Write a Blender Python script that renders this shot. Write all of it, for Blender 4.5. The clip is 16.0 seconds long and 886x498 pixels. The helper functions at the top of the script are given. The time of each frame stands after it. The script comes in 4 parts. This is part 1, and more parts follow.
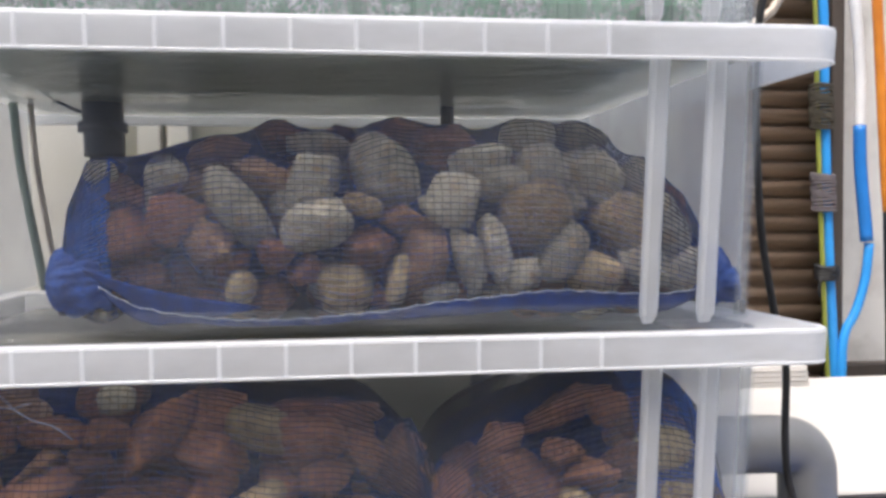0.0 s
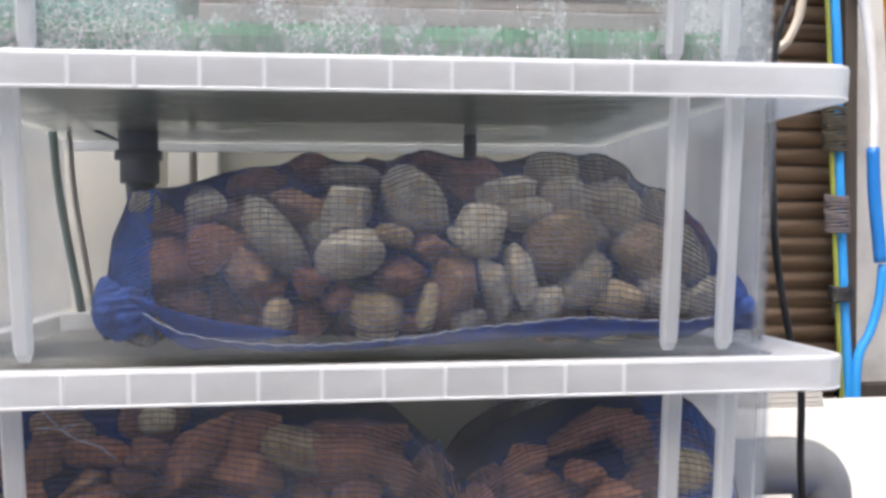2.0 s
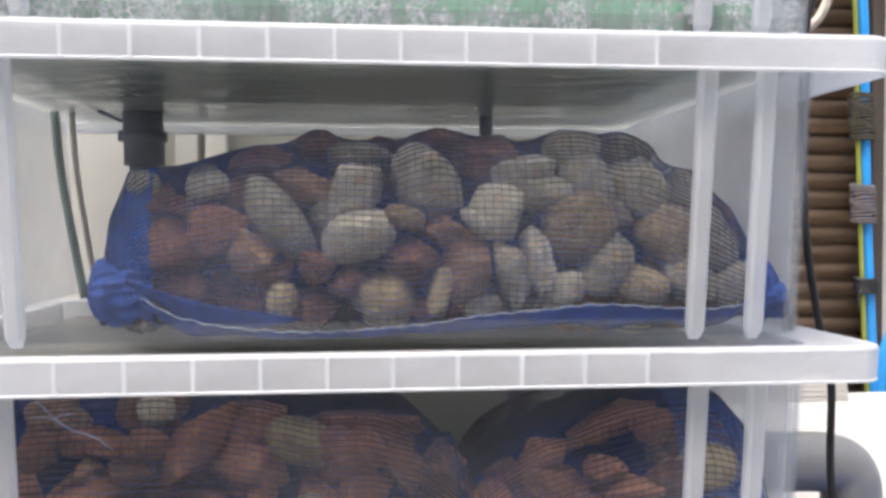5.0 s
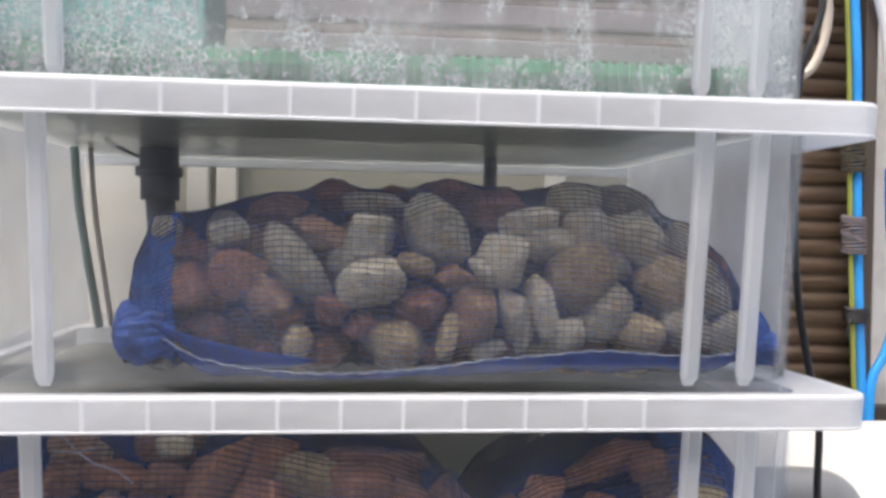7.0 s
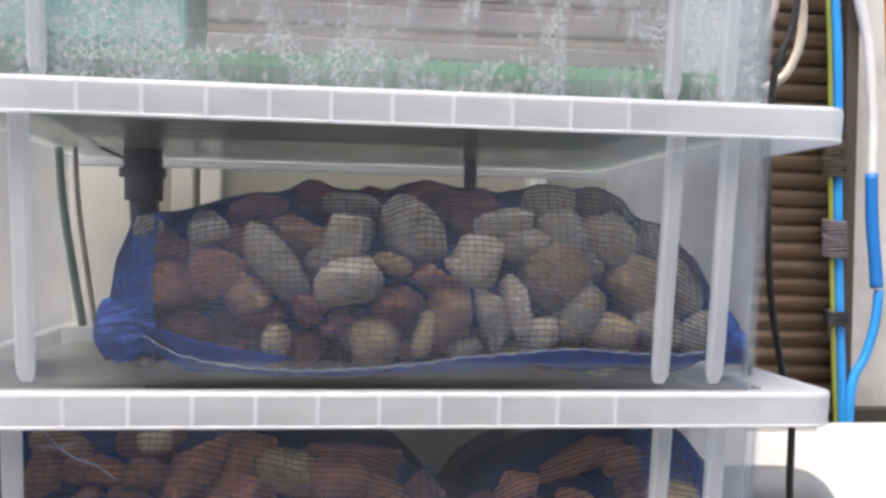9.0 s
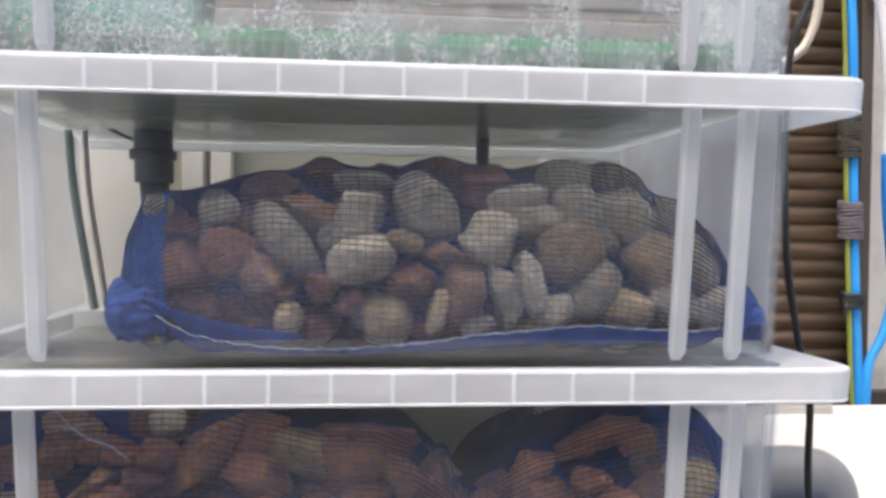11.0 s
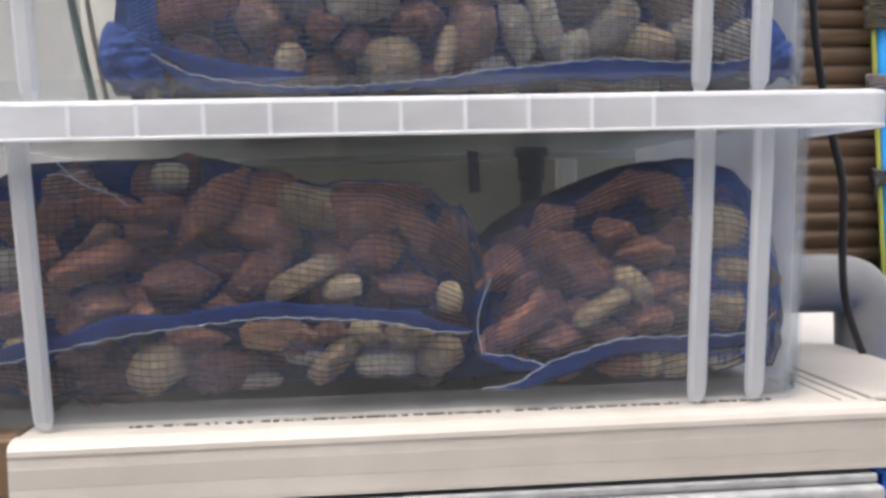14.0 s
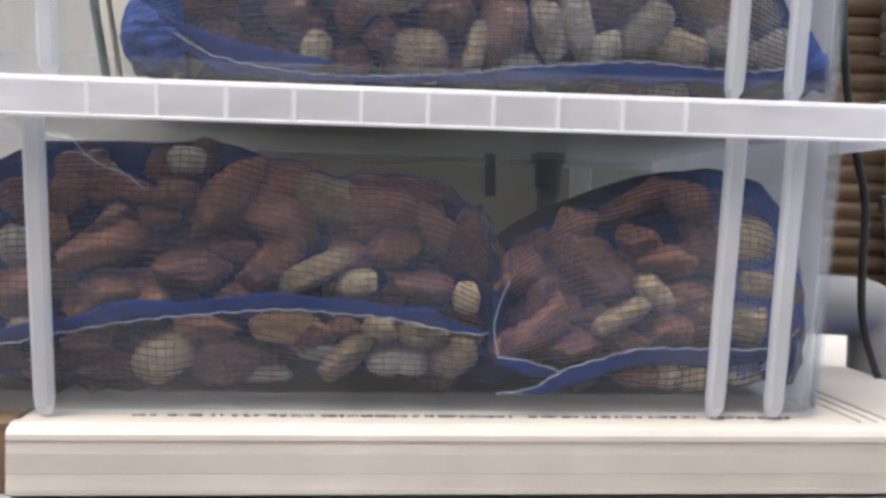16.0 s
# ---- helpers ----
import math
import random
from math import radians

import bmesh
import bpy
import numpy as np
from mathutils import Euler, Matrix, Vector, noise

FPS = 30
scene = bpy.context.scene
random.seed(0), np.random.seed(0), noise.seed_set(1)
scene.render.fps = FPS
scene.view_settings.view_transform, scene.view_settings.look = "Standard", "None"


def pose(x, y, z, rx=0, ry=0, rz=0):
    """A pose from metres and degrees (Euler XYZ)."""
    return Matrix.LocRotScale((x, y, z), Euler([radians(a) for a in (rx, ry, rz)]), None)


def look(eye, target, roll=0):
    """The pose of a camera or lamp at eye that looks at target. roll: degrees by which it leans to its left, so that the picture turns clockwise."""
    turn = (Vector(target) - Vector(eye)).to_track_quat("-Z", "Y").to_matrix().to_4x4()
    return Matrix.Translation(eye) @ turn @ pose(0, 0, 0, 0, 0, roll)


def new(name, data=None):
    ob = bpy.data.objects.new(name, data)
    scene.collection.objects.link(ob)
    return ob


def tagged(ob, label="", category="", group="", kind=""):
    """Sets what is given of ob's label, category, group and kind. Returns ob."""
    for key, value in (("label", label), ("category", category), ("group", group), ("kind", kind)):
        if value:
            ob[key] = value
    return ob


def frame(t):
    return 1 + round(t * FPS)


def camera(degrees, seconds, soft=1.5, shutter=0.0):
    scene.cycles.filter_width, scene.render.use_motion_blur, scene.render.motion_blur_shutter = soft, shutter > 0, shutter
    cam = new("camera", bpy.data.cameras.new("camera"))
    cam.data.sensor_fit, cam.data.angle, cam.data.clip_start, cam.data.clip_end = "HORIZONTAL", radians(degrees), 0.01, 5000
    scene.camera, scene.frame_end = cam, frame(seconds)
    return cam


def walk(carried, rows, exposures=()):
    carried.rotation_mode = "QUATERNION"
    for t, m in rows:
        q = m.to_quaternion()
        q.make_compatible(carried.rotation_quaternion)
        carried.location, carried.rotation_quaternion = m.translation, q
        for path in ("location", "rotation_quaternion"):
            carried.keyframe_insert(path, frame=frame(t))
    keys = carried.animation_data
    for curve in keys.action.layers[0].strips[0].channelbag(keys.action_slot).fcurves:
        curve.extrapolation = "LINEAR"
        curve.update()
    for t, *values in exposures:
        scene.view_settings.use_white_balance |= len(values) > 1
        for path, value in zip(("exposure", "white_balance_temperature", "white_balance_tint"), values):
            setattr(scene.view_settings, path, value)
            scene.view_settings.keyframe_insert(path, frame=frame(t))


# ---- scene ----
# ---- camera ----
cam = camera(50.0, 16.0, soft=3.2)
PATH = [
    (0, (0.0, -0.521, 0.234), (0.269, 1.459, 0.167), -0.4),
    (0.5, (-0.022, -0.54, 0.247), (0.212, 1.445, 0.195), 0.6),
    (1, (-0.014, -0.534, 0.243), (0.188, 1.455, 0.186), 0.0),
    (1.5, (-0.011, -0.534, 0.244), (0.219, 1.452, 0.197), -0.0),
    (2, (-0.013, -0.543, 0.243), (0.232, 1.442, 0.208), -0.2),
    (2.5, (-0.004, -0.531, 0.242), (0.247, 1.453, 0.2), -1.1),
    (3, (0.0, -0.521, 0.239), (0.253, 1.462, 0.189), -1.3),
    (3.5, (-0.008, -0.516, 0.236), (0.23, 1.469, 0.183), -1.0),
    (6, (-0.007, -0.513, 0.239), (0.21, 1.475, 0.189), 0.4),
    (6.5, (-0.007, -0.516, 0.248), (0.229, 1.47, 0.197), 0.8),
    (7, (-0.02, -0.54, 0.259), (0.204, 1.447, 0.232), 1.0),
    (7.5, (-0.01, -0.542, 0.259), (0.223, 1.445, 0.249), 0.9),
    (8, (-0.008, -0.544, 0.256), (0.238, 1.441, 0.24), 1.2),
    (8.5, (-0.01, -0.546, 0.256), (0.237, 1.439, 0.237), 1.1),
    (9, (-0.013, -0.553, 0.257), (0.232, 1.432, 0.238), 1.2),
    (11.5, (-0.013, -0.545, 0.248), (0.204, 1.443, 0.203), 0.7),
    (12, (-0.012, -0.547, 0.241), (0.201, 1.442, 0.209), 1.0),
    (12.5, (-0.005, -0.54, 0.192), (0.184, 1.451, 0.161), 1.0),
    (13, (0.01, -0.53, 0.134), (0.214, 1.459, 0.074), -1.7),
    (13.5, (0.007, -0.523, 0.112), (0.218, 1.463, -0.01), -2.0),
    (14, (-0.004, -0.524, 0.112), (0.167, 1.465, 0.0), -1.4),
    (14.5, (-0.007, -0.506, 0.103), (0.16, 1.484, -0.008), -0.9),
    (15, (-0.014, -0.501, 0.099), (0.166, 1.487, -0.018), -0.3),
    (15.5, (-0.018, -0.505, 0.097), (0.166, 1.485, 0.005), 0.8),
    (16, (-0.016, -0.51, 0.104), (0.162, 1.48, 0.015), 1.4),
]
EXPOSURE = [(0, 1.04), (1, 1.16), (2.5, 1.15), (3.5, 1.17), (6, 1.22), (6.5, 1.20), (7, 1.12), (7.5, 1.08), (9, 1.08), (11.5, 1.13), (12.5, 1.24), (13, 1.08), (13.5, 1.04), (14, 1.08), (16, 1.10)]
walk(cam, [(t, look(eye, target, roll)) for t, eye, target, roll in PATH], EXPOSURE)

# ---- world and light: bright overcast day under an open sky ----
world = bpy.data.worlds.new("sky")
scene.world = world
world.use_nodes = True
wn = world.node_tree
sky = wn.nodes.new("ShaderNodeTexSky")
sky.sky_type = "NISHITA"
sky.sun_disc = False
sky.sun_elevation, sky.sun_rotation = radians(65), radians(211)
sky.dust_density, sky.air_density, sky.ozone_density = 4.0, 1.0, 0.6
wn.links.new(sky.outputs[0], wn.nodes["Background"].inputs[0])
wn.nodes["Background"].inputs[1].default_value = 0.15

sun = new("sun", bpy.data.lights.new("sun", "SUN"))
sun.data.energy, sun.data.angle, sun.data.color = 1.5, radians(28), (1.0, 0.95, 0.88)
sun.matrix_world = look((-0.9, -1.5, 3.8), (0, 0, 0))


from mathutils.bvhtree import BVHTree


# ---- small building helpers ----
def mesh_from(name, verts, faces, smooth=True):
    me = bpy.data.meshes.new(name)
    me.from_pydata([tuple(v) for v in verts], [], faces)
    me.update()
    if smooth:
        me.polygons.foreach_set("use_smooth", [True] * len(me.polygons))
    return me


def put_part(name, me, mat, parent=None, label="", m=None):
    ob = new(name, me)
    if mat and not me.materials:
        me.materials.append(mat)
    if parent:
        ob.parent = parent
    if m is not None:
        ob.matrix_basis = m
    if label:
        tagged(ob, label)
    return ob


def part(name, bm, mat, parent=None, label="", smooth=False):
    me = bpy.data.meshes.new(name)
    bm.to_mesh(me)
    bm.free()
    if smooth:
        me.polygons.foreach_set("use_smooth", [True] * len(me.polygons))
    return put_part(name, me, mat, parent, label)


def thing(name, label, category, group="", kind="", at=(0, 0, 0)):
    ob = new(name)
    ob.empty_display_size = 0.02
    ob.location = at
    return tagged(ob, label, category, group, kind)


def slab_bm(x0, x1, y0, y1, z0, z1, bevel=0.0, seg=2):
    bm = bmesh.new()
    bmesh.ops.create_cube(bm, size=1)
    bmesh.ops.transform(bm, verts=bm.verts, matrix=Matrix.Translation(((x0 + x1) / 2, (y0 + y1) / 2, (z0 + z1) / 2)) @ Matrix.Diagonal((x1 - x0, y1 - y0, z1 - z0, 1)))
    if bevel:
        bmesh.ops.bevel(bm, geom=bm.edges[:], offset=bevel, segments=seg, affect="EDGES", profile=0.5)
    return bm


def spline(points, step):
    """Catmull-Rom through the points, sampled about every step metres."""
    p = [np.array(q, float) for q in points]
    p = [2 * p[0] - p[1]] + p + [2 * p[-1] - p[-2]]
    out = []
    for i in range(1, len(p) - 2):
        n = max(2, int(np.linalg.norm(p[i + 1] - p[i]) / step))
        for k in range(n):
            t = k / n
            out.append(0.5 * (2 * p[i] + (p[i + 1] - p[i - 1]) * t + (2 * p[i - 1] - 5 * p[i] + 4 * p[i + 1] - p[i + 2]) * t * t + (3 * p[i] - p[i - 1] - 3 * p[i + 1] + p[i + 2]) * t ** 3))
    out.append(p[-2])
    return np.array(out)


def tube_data(path, radius, sides, caps=True, closed=False):
    """Verts and faces of a tube along a path; radius is a number or one per point."""
    n = len(path)
    rad = np.full(n, radius) if np.isscalar(radius) else np.asarray(radius)
    tan = np.roll(path, -1, 0) - np.roll(path, 1, 0) if closed else np.gradient(path, axis=0)
    tan /= np.linalg.norm(tan, axis=1)[:, None] + 1e-12
    ref = np.where(np.abs(tan[:, 1:2]) < 0.8, np.array([[0, 1.0, 0]]), np.array([[1.0, 0, 0]]))
    a = np.cross(tan, ref)
    a /= np.linalg.norm(a, axis=1)[:, None] + 1e-12
    b = np.cross(tan, a)
    ang = np.arange(sides) * 2 * np.pi / sides
    v = path[:, None, :] + rad[:, None, None] * (np.cos(ang)[None, :, None] * a[:, None, :] + np.sin(ang)[None, :, None] * b[:, None, :])
    faces = []
    for i in range(n if closed else n - 1):
        j = (i + 1) % n
        for k in range(sides):
            l = (k + 1) % sides
            faces.append((i * sides + k, i * sides + l, j * sides + l, j * sides + k))
    if caps and not closed:
        faces.append(tuple(range(sides - 1, -1, -1)))
        faces.append(tuple((n - 1) * sides + k for k in range(sides)))
    return v.reshape(-1, 3), faces


def tube(name, points, radius, mat, parent=None, label="", sides=14, step=0.012):
    v, f = tube_data(spline(points, step), radius, sides)
    return put_part(name, mesh_from(name, v, f), mat, parent, label)


def joined(pieces):
    verts, faces, base = [], [], 0
    for v, f in pieces:
        verts.append(v)
        faces += [tuple(i + base for i in q) for q in f]
        base += len(v)
    return np.concatenate(verts), faces


# ---- materials ----
def mat_base(name):
    m = bpy.data.materials.new(name)
    m.use_nodes = True
    nt = m.node_tree
    return m, nt, nt.nodes["Principled BSDF"], nt.nodes["Material Output"]


def noise_node(nt, scale, detail=4.0, rough=0.6, coords="Object", stretch=None):
    tc = nt.nodes.new("ShaderNodeTexCoord")
    n = nt.nodes.new("ShaderNodeTexNoise")
    n.inputs["Scale"].default_value, n.inputs["Detail"].default_value, n.inputs["Roughness"].default_value = scale, detail, rough
    src = tc.outputs[coords]
    if stretch:
        mp = nt.nodes.new("ShaderNodeMapping")
        mp.inputs["Scale"].default_value = stretch
        nt.links.new(src, mp.inputs[0])
        src = mp.outputs[0]
    nt.links.new(src, n.inputs["Vector"])
    return n


def ramp(nt, fac, stops):
    r = nt.nodes.new("ShaderNodeValToRGB")
    while len(r.color_ramp.elements) < len(stops):
        r.color_ramp.elements.new(0.5)
    for e, (p, c) in zip(r.color_ramp.elements, stops):
        e.position, e.color = p, (*c, 1)
    nt.links.new(fac, r.inputs[0])
    return r


def add_bump(nt, bsdf, height, strength, distance):
    b = nt.nodes.new("ShaderNodeBump")
    b.inputs["Strength"].default_value, b.inputs["Distance"].default_value = strength, distance
    nt.links.new(height, b.inputs["Height"])
    nt.links.new(b.outputs[0], bsdf.inputs["Normal"])


def surface(name, dark, light, scale=40, rough=0.6, bump=0.2, dist=0.001, metal=0.0, stretch=None, fine=400, spread=(0.3, 0.7)):
    m, nt, p, _ = mat_base(name)
    n1 = noise_node(nt, scale, stretch=stretch)
    r = ramp(nt, n1.outputs["Fac"], [(spread[0], dark), (spread[1], light)])
    nt.links.new(r.outputs[0], p.inputs["Base Color"])
    p.inputs["Roughness"].default_value, p.inputs["Metallic"].default_value = rough, metal
    if bump:
        n2 = noise_node(nt, fine, 3.0, stretch=stretch)
        add_bump(nt, p, n2.outputs["Fac"], bump, dist)
    return m


def rock_material(name, dark, light, stain, scale=60):
    m, nt, p, _ = mat_base(name)
    n1 = noise_node(nt, scale * 1.6, 10.0, 0.75)
    info = nt.nodes.new("ShaderNodeObjectInfo")
    add = nt.nodes.new("ShaderNodeMath")
    add.operation = "MULTIPLY_ADD"
    nt.links.new(info.outputs["Random"], add.inputs[0])
    add.inputs[1].default_value, add.inputs[2].default_value = 0.30, -0.15
    tot = nt.nodes.new("ShaderNodeMath")
    nt.links.new(add.outputs[0], tot.inputs[0])
    nt.links.new(n1.outputs["Fac"], tot.inputs[1])
    r = ramp(nt, tot.outputs[0], [(0.32, dark), (0.64, light)])
    n2 = noise_node(nt, scale * 0.6, 6.0, 0.7)
    n2.inputs["Distortion"].default_value = 0.8
    msk = ramp(nt, n2.outputs["Fac"], [(0.52, (0, 0, 0)), (0.68, (1, 1, 1))])
    mix = nt.nodes.new("ShaderNodeMixRGB")
    nt.links.new(msk.outputs[0], mix.inputs[0])
    nt.links.new(r.outputs[0], mix.inputs[1])
    mix.inputs[2].default_value = (*stain, 1)
    nt.links.new(mix.outputs[0], p.inputs["Base Color"])
    p.inputs["Roughness"].default_value = 0.7
    n3 = noise_node(nt, 260, 6.0, 0.75)
    add_bump(nt, p, n3.outputs["Fac"], 0.9, 0.003)
    return m


def clear_plastic(name, haze, tint, rough, cloud=0.5, streak=(1, 1, 1)):
    """Thin translucent polypropylene: light passes straight through but for a milky share that scatters."""
    m, nt, p, out = mat_base(name)
    tr = nt.nodes.new("ShaderNodeBsdfTransparent")
    tr.inputs[0].default_value = (*tint, 1)
    milk = nt.nodes.new("ShaderNodeBsdfTranslucent")
    milk.inputs[0].default_value = (0.93, 0.94, 0.96, 1)
    p.inputs["Base Color"].default_value = (0.92, 0.93, 0.945, 1)
    p.inputs["Roughness"].default_value = rough
    both = nt.nodes.new("ShaderNodeMixShader")
    both.inputs[0].default_value = 0.45
    nt.links.new(p.outputs[0], both.inputs[1])
    nt.links.new(milk.outputs[0], both.inputs[2])
    mix = nt.nodes.new("ShaderNodeMixShader")
    n = noise_node(nt, 9, 4.0, 0.6, stretch=streak)
    rng = nt.nodes.new("ShaderNodeMapRange")
    rng.inputs["From Min"].default_value, rng.inputs["From Max"].default_value = 0.3, 0.7
    rng.inputs["To Min"].default_value, rng.inputs["To Max"].default_value = haze * (1 - cloud), haze * (1 + cloud)
    nt.links.new(n.outputs["Fac"], rng.inputs["Value"])
    nt.links.new(rng.outputs[0], mix.inputs[0])
    nt.links.new(tr.outputs[0], mix.inputs[1])
    nt.links.new(both.outputs[0], mix.inputs[2])
    nt.links.new(mix.outputs[0], out.inputs[0])
    return m


def water_skin(name):
    """The water's upper face, seen from below, where it reflects nearly all."""
    m, nt, p, out = mat_base(name)
    nt.nodes.remove(p)
    gl = nt.nodes.new("ShaderNodeBsdfGlossy")
    gl.inputs["Color"].default_value, gl.inputs["Roughness"].default_value = (0.74, 0.76, 0.76, 1), 0.14
    tr = nt.nodes.new("ShaderNodeBsdfTransparent")
    mix = nt.nodes.new("ShaderNodeMixShader")
    # Noise mottles how strongly the surface mirrors.
    mottle = noise_node(nt, 16, 5.0, 0.6, stretch=(1.0, 1.6, 1))
    part_seen = ramp(nt, mottle.outputs["Fac"], [(0.35, (0.55, 0.55, 0.55)), (0.65, (0.92, 0.92, 0.92))])
    nt.links.new(part_seen.outputs[0], mix.inputs[0])
    n = noise_node(nt, 30, 4.0, 0.6, stretch=(0.7, 1.6, 1))
    add_bump(nt, gl, n.outputs["Fac"], 1.0, 0.022)
    nt.links.new(tr.outputs[0], mix.inputs[1])
    nt.links.new(gl.outputs[0], mix.inputs[2])
    # Pale translucent share mixed in to brighten the dark reflection.
    pale_veil = nt.nodes.new("ShaderNodeBsdfTranslucent")
    pale_veil.inputs[0].default_value = (0.80, 0.79, 0.74, 1)
    top = nt.nodes.new("ShaderNodeMixShader")
    top.inputs[0].default_value = 0.30
    nt.links.new(mix.outputs[0], top.inputs[1])
    nt.links.new(pale_veil.outputs[0], top.inputs[2])
    nt.links.new(top.outputs[0], out.inputs[0])
    return m


def film_material(name):
    """Condensation: a foam of menisci, denser in upright streaks, with runs where the wall is clear."""
    m, nt, p, out = mat_base(name)
    p.inputs["Base Color"].default_value, p.inputs["Roughness"].default_value = (0.90, 0.92, 0.91, 1), 0.18
    tc = nt.nodes.new("ShaderNodeTexCoord")
    wob = noise_node(nt, 120, 2.0, 0.5)
    mixv = nt.nodes.new("ShaderNodeMixRGB")
    mixv.inputs[0].default_value = 0.006
    nt.links.new(tc.outputs["Object"], mixv.inputs[1])
    nt.links.new(wob.outputs["Color"], mixv.inputs[2])
    cells = []
    for scale in (250, 430):
        vo = nt.nodes.new("ShaderNodeTexVoronoi")
        vo.feature = "DISTANCE_TO_EDGE"
        vo.inputs["Scale"].default_value = scale
        nt.links.new(mixv.outputs[0], vo.inputs["Vector"])
        cells.append(ramp(nt, vo.outputs["Distance"], [(0.05, (1, 1, 1)), (0.11, (0, 0, 0))]))
    big = noise_node(nt, 70, 2.0, 0.5)
    pick = ramp(nt, big.outputs["Fac"], [(0.46, (0, 0, 0)), (0.54, (1, 1, 1))])
    edge = nt.nodes.new("ShaderNodeMixRGB")
    nt.links.new(pick.outputs[0], edge.inputs[0])
    nt.links.new(cells[0].outputs[0], edge.inputs[1])
    nt.links.new(cells[1].outputs[0], edge.inputs[2])
    streaks = noise_node(nt, 26, 5.0, 0.7, stretch=(1.3, 1, 0.6))
    xyz = nt.nodes.new("ShaderNodeSeparateXYZ")
    nt.links.new(tc.outputs["Object"], xyz.inputs[0])
    total = streaks.outputs["Fac"]
    for axis, a, b, more in ((0, -0.07, -0.12, 0.05), (0, 0.13, 0.18, 0.05), (2, 0.374, 0.362, 0.03)):
        span = nt.nodes.new("ShaderNodeMapRange")
        span.inputs["From Min"].default_value, span.inputs["From Max"].default_value, span.inputs["To Max"].default_value = a, b, more
        nt.links.new(xyz.outputs[axis], span.inputs["Value"])
        plus = nt.nodes.new("ShaderNodeMath")
        nt.links.new(total, plus.inputs[0])
        nt.links.new(span.outputs[0], plus.inputs[1])
        total = plus.outputs[0]
    wet = ramp(nt, total, [(0.48, (0, 0, 0)), (0.55, (1, 1, 1))])
    lit = nt.nodes.new("ShaderNodeMath")
    lit.operation = "MULTIPLY_ADD"
    nt.links.new(edge.outputs[0], lit.inputs[0])
    lit.inputs[1].default_value, lit.inputs[2].default_value = 0.85, 0.03
    share = nt.nodes.new("ShaderNodeMath")
    share.operation = "MULTIPLY"
    nt.links.new(lit.outputs[0], share.inputs[0])
    nt.links.new(wet.outputs[0], share.inputs[1])
    add_bump(nt, p, edge.outputs[0], 0.6, 0.001)
    tr = nt.nodes.new("ShaderNodeBsdfTransparent")
    glow = nt.nodes.new("ShaderNodeBsdfTranslucent")
    glow.inputs[0].default_value = (0.95, 0.97, 0.96, 1)
    foam = nt.nodes.new("ShaderNodeMixShader")
    foam.inputs[0].default_value = 0.4
    nt.links.new(p.outputs[0], foam.inputs[1])
    nt.links.new(glow.outputs[0], foam.inputs[2])
    mix = nt.nodes.new("ShaderNodeMixShader")
    nt.links.new(share.outputs[0], mix.inputs[0])
    nt.links.new(tr.outputs[0], mix.inputs[1])
    nt.links.new(foam.outputs[0], mix.inputs[2])
    nt.links.new(mix.outputs[0], out.inputs[0])
    return m


def droplet_glass(name):
    m, nt, p, out = mat_base(name)
    p.inputs["Base Color"].default_value = (0.96, 0.98, 0.98, 1)
    p.inputs["Roughness"].default_value = 0.03
    p.inputs["IOR"].default_value = 1.33
    p.inputs["Transmission Weight"].default_value = 0.78
    return m


PLASTIC = clear_plastic("clear_polypropylene", 0.042, (0.96, 0.97, 0.98), 0.25)
PLASTIC_MIST = clear_plastic("misted_polypropylene", 0.15, (0.96, 0.97, 0.98), 0.3, 0.6)
PLASTIC_RIM = clear_plastic("milky_polypropylene_rim", 0.59, (0.94, 0.96, 0.98), 0.35, 0.15, (1, 1, 3))
PLASTIC_FOOT = clear_plastic("hazy_polypropylene_foot", 0.12, (0.95, 0.96, 0.97), 0.35, 0.3)
# Milkiness stands in for the side wall's reflection seen through the water.
PLASTIC_SIDE_HAZE = clear_plastic("side_reflection_haze", 0.44, (0.97, 0.96, 0.94), 0.4, 0.2)
PLASTIC_SIDE_WET = clear_plastic("fogged_polypropylene_side", 0.74, (0.95, 0.96, 0.96), 0.4, 0.15)
PLASTIC_RIB = clear_plastic("milky_polypropylene_rib", 0.48, (0.93, 0.95, 0.97), 0.35, 0.1)
PLASTIC_WEB = clear_plastic("white_polypropylene_web", 0.88, (0.95, 0.96, 0.97), 0.4, 0.05)
WATER = water_skin("water_surface")
DROPLET = droplet_glass("condensation")
FILM = film_material("condensation_film")
ROCKS = {
    "P": (rock_material("pale_stone", (0.25, 0.215, 0.14), (0.61, 0.54, 0.38), (0.44, 0.28, 0.115)), "pale grey-beige rounded stone"),
    "Y": (rock_material("tan_stone", (0.22, 0.148, 0.062), (0.55, 0.42, 0.22), (0.34, 0.18, 0.065)), "yellowish tan stone"),
    "O": (rock_material("brown_stone", (0.18, 0.085, 0.04), (0.44, 0.24, 0.115), (0.45, 0.32, 0.18)), "orange-brown stone"),
    "R": (rock_material("red_stone", (0.13, 0.052, 0.026), (0.37, 0.157, 0.078), (0.28, 0.145, 0.076)), "reddish-brown rough volcanic stone"),
}
NET = surface("blue_netting", (0.009, 0.032, 0.12), (0.017, 0.060, 0.24), 30, 0.9, 0.0)
NET.node_tree.nodes["Principled BSDF"].inputs["Specular IOR Level"].default_value = 0.1
NET.node_tree.nodes["Principled BSDF"].inputs["Alpha"].default_value = 0.62
HEM = surface("blue_woven_hem", (0.0010, 0.010, 0.065), (0.0025, 0.027, 0.150), 160, 0.9, 0.8, 0.001, fine=900)
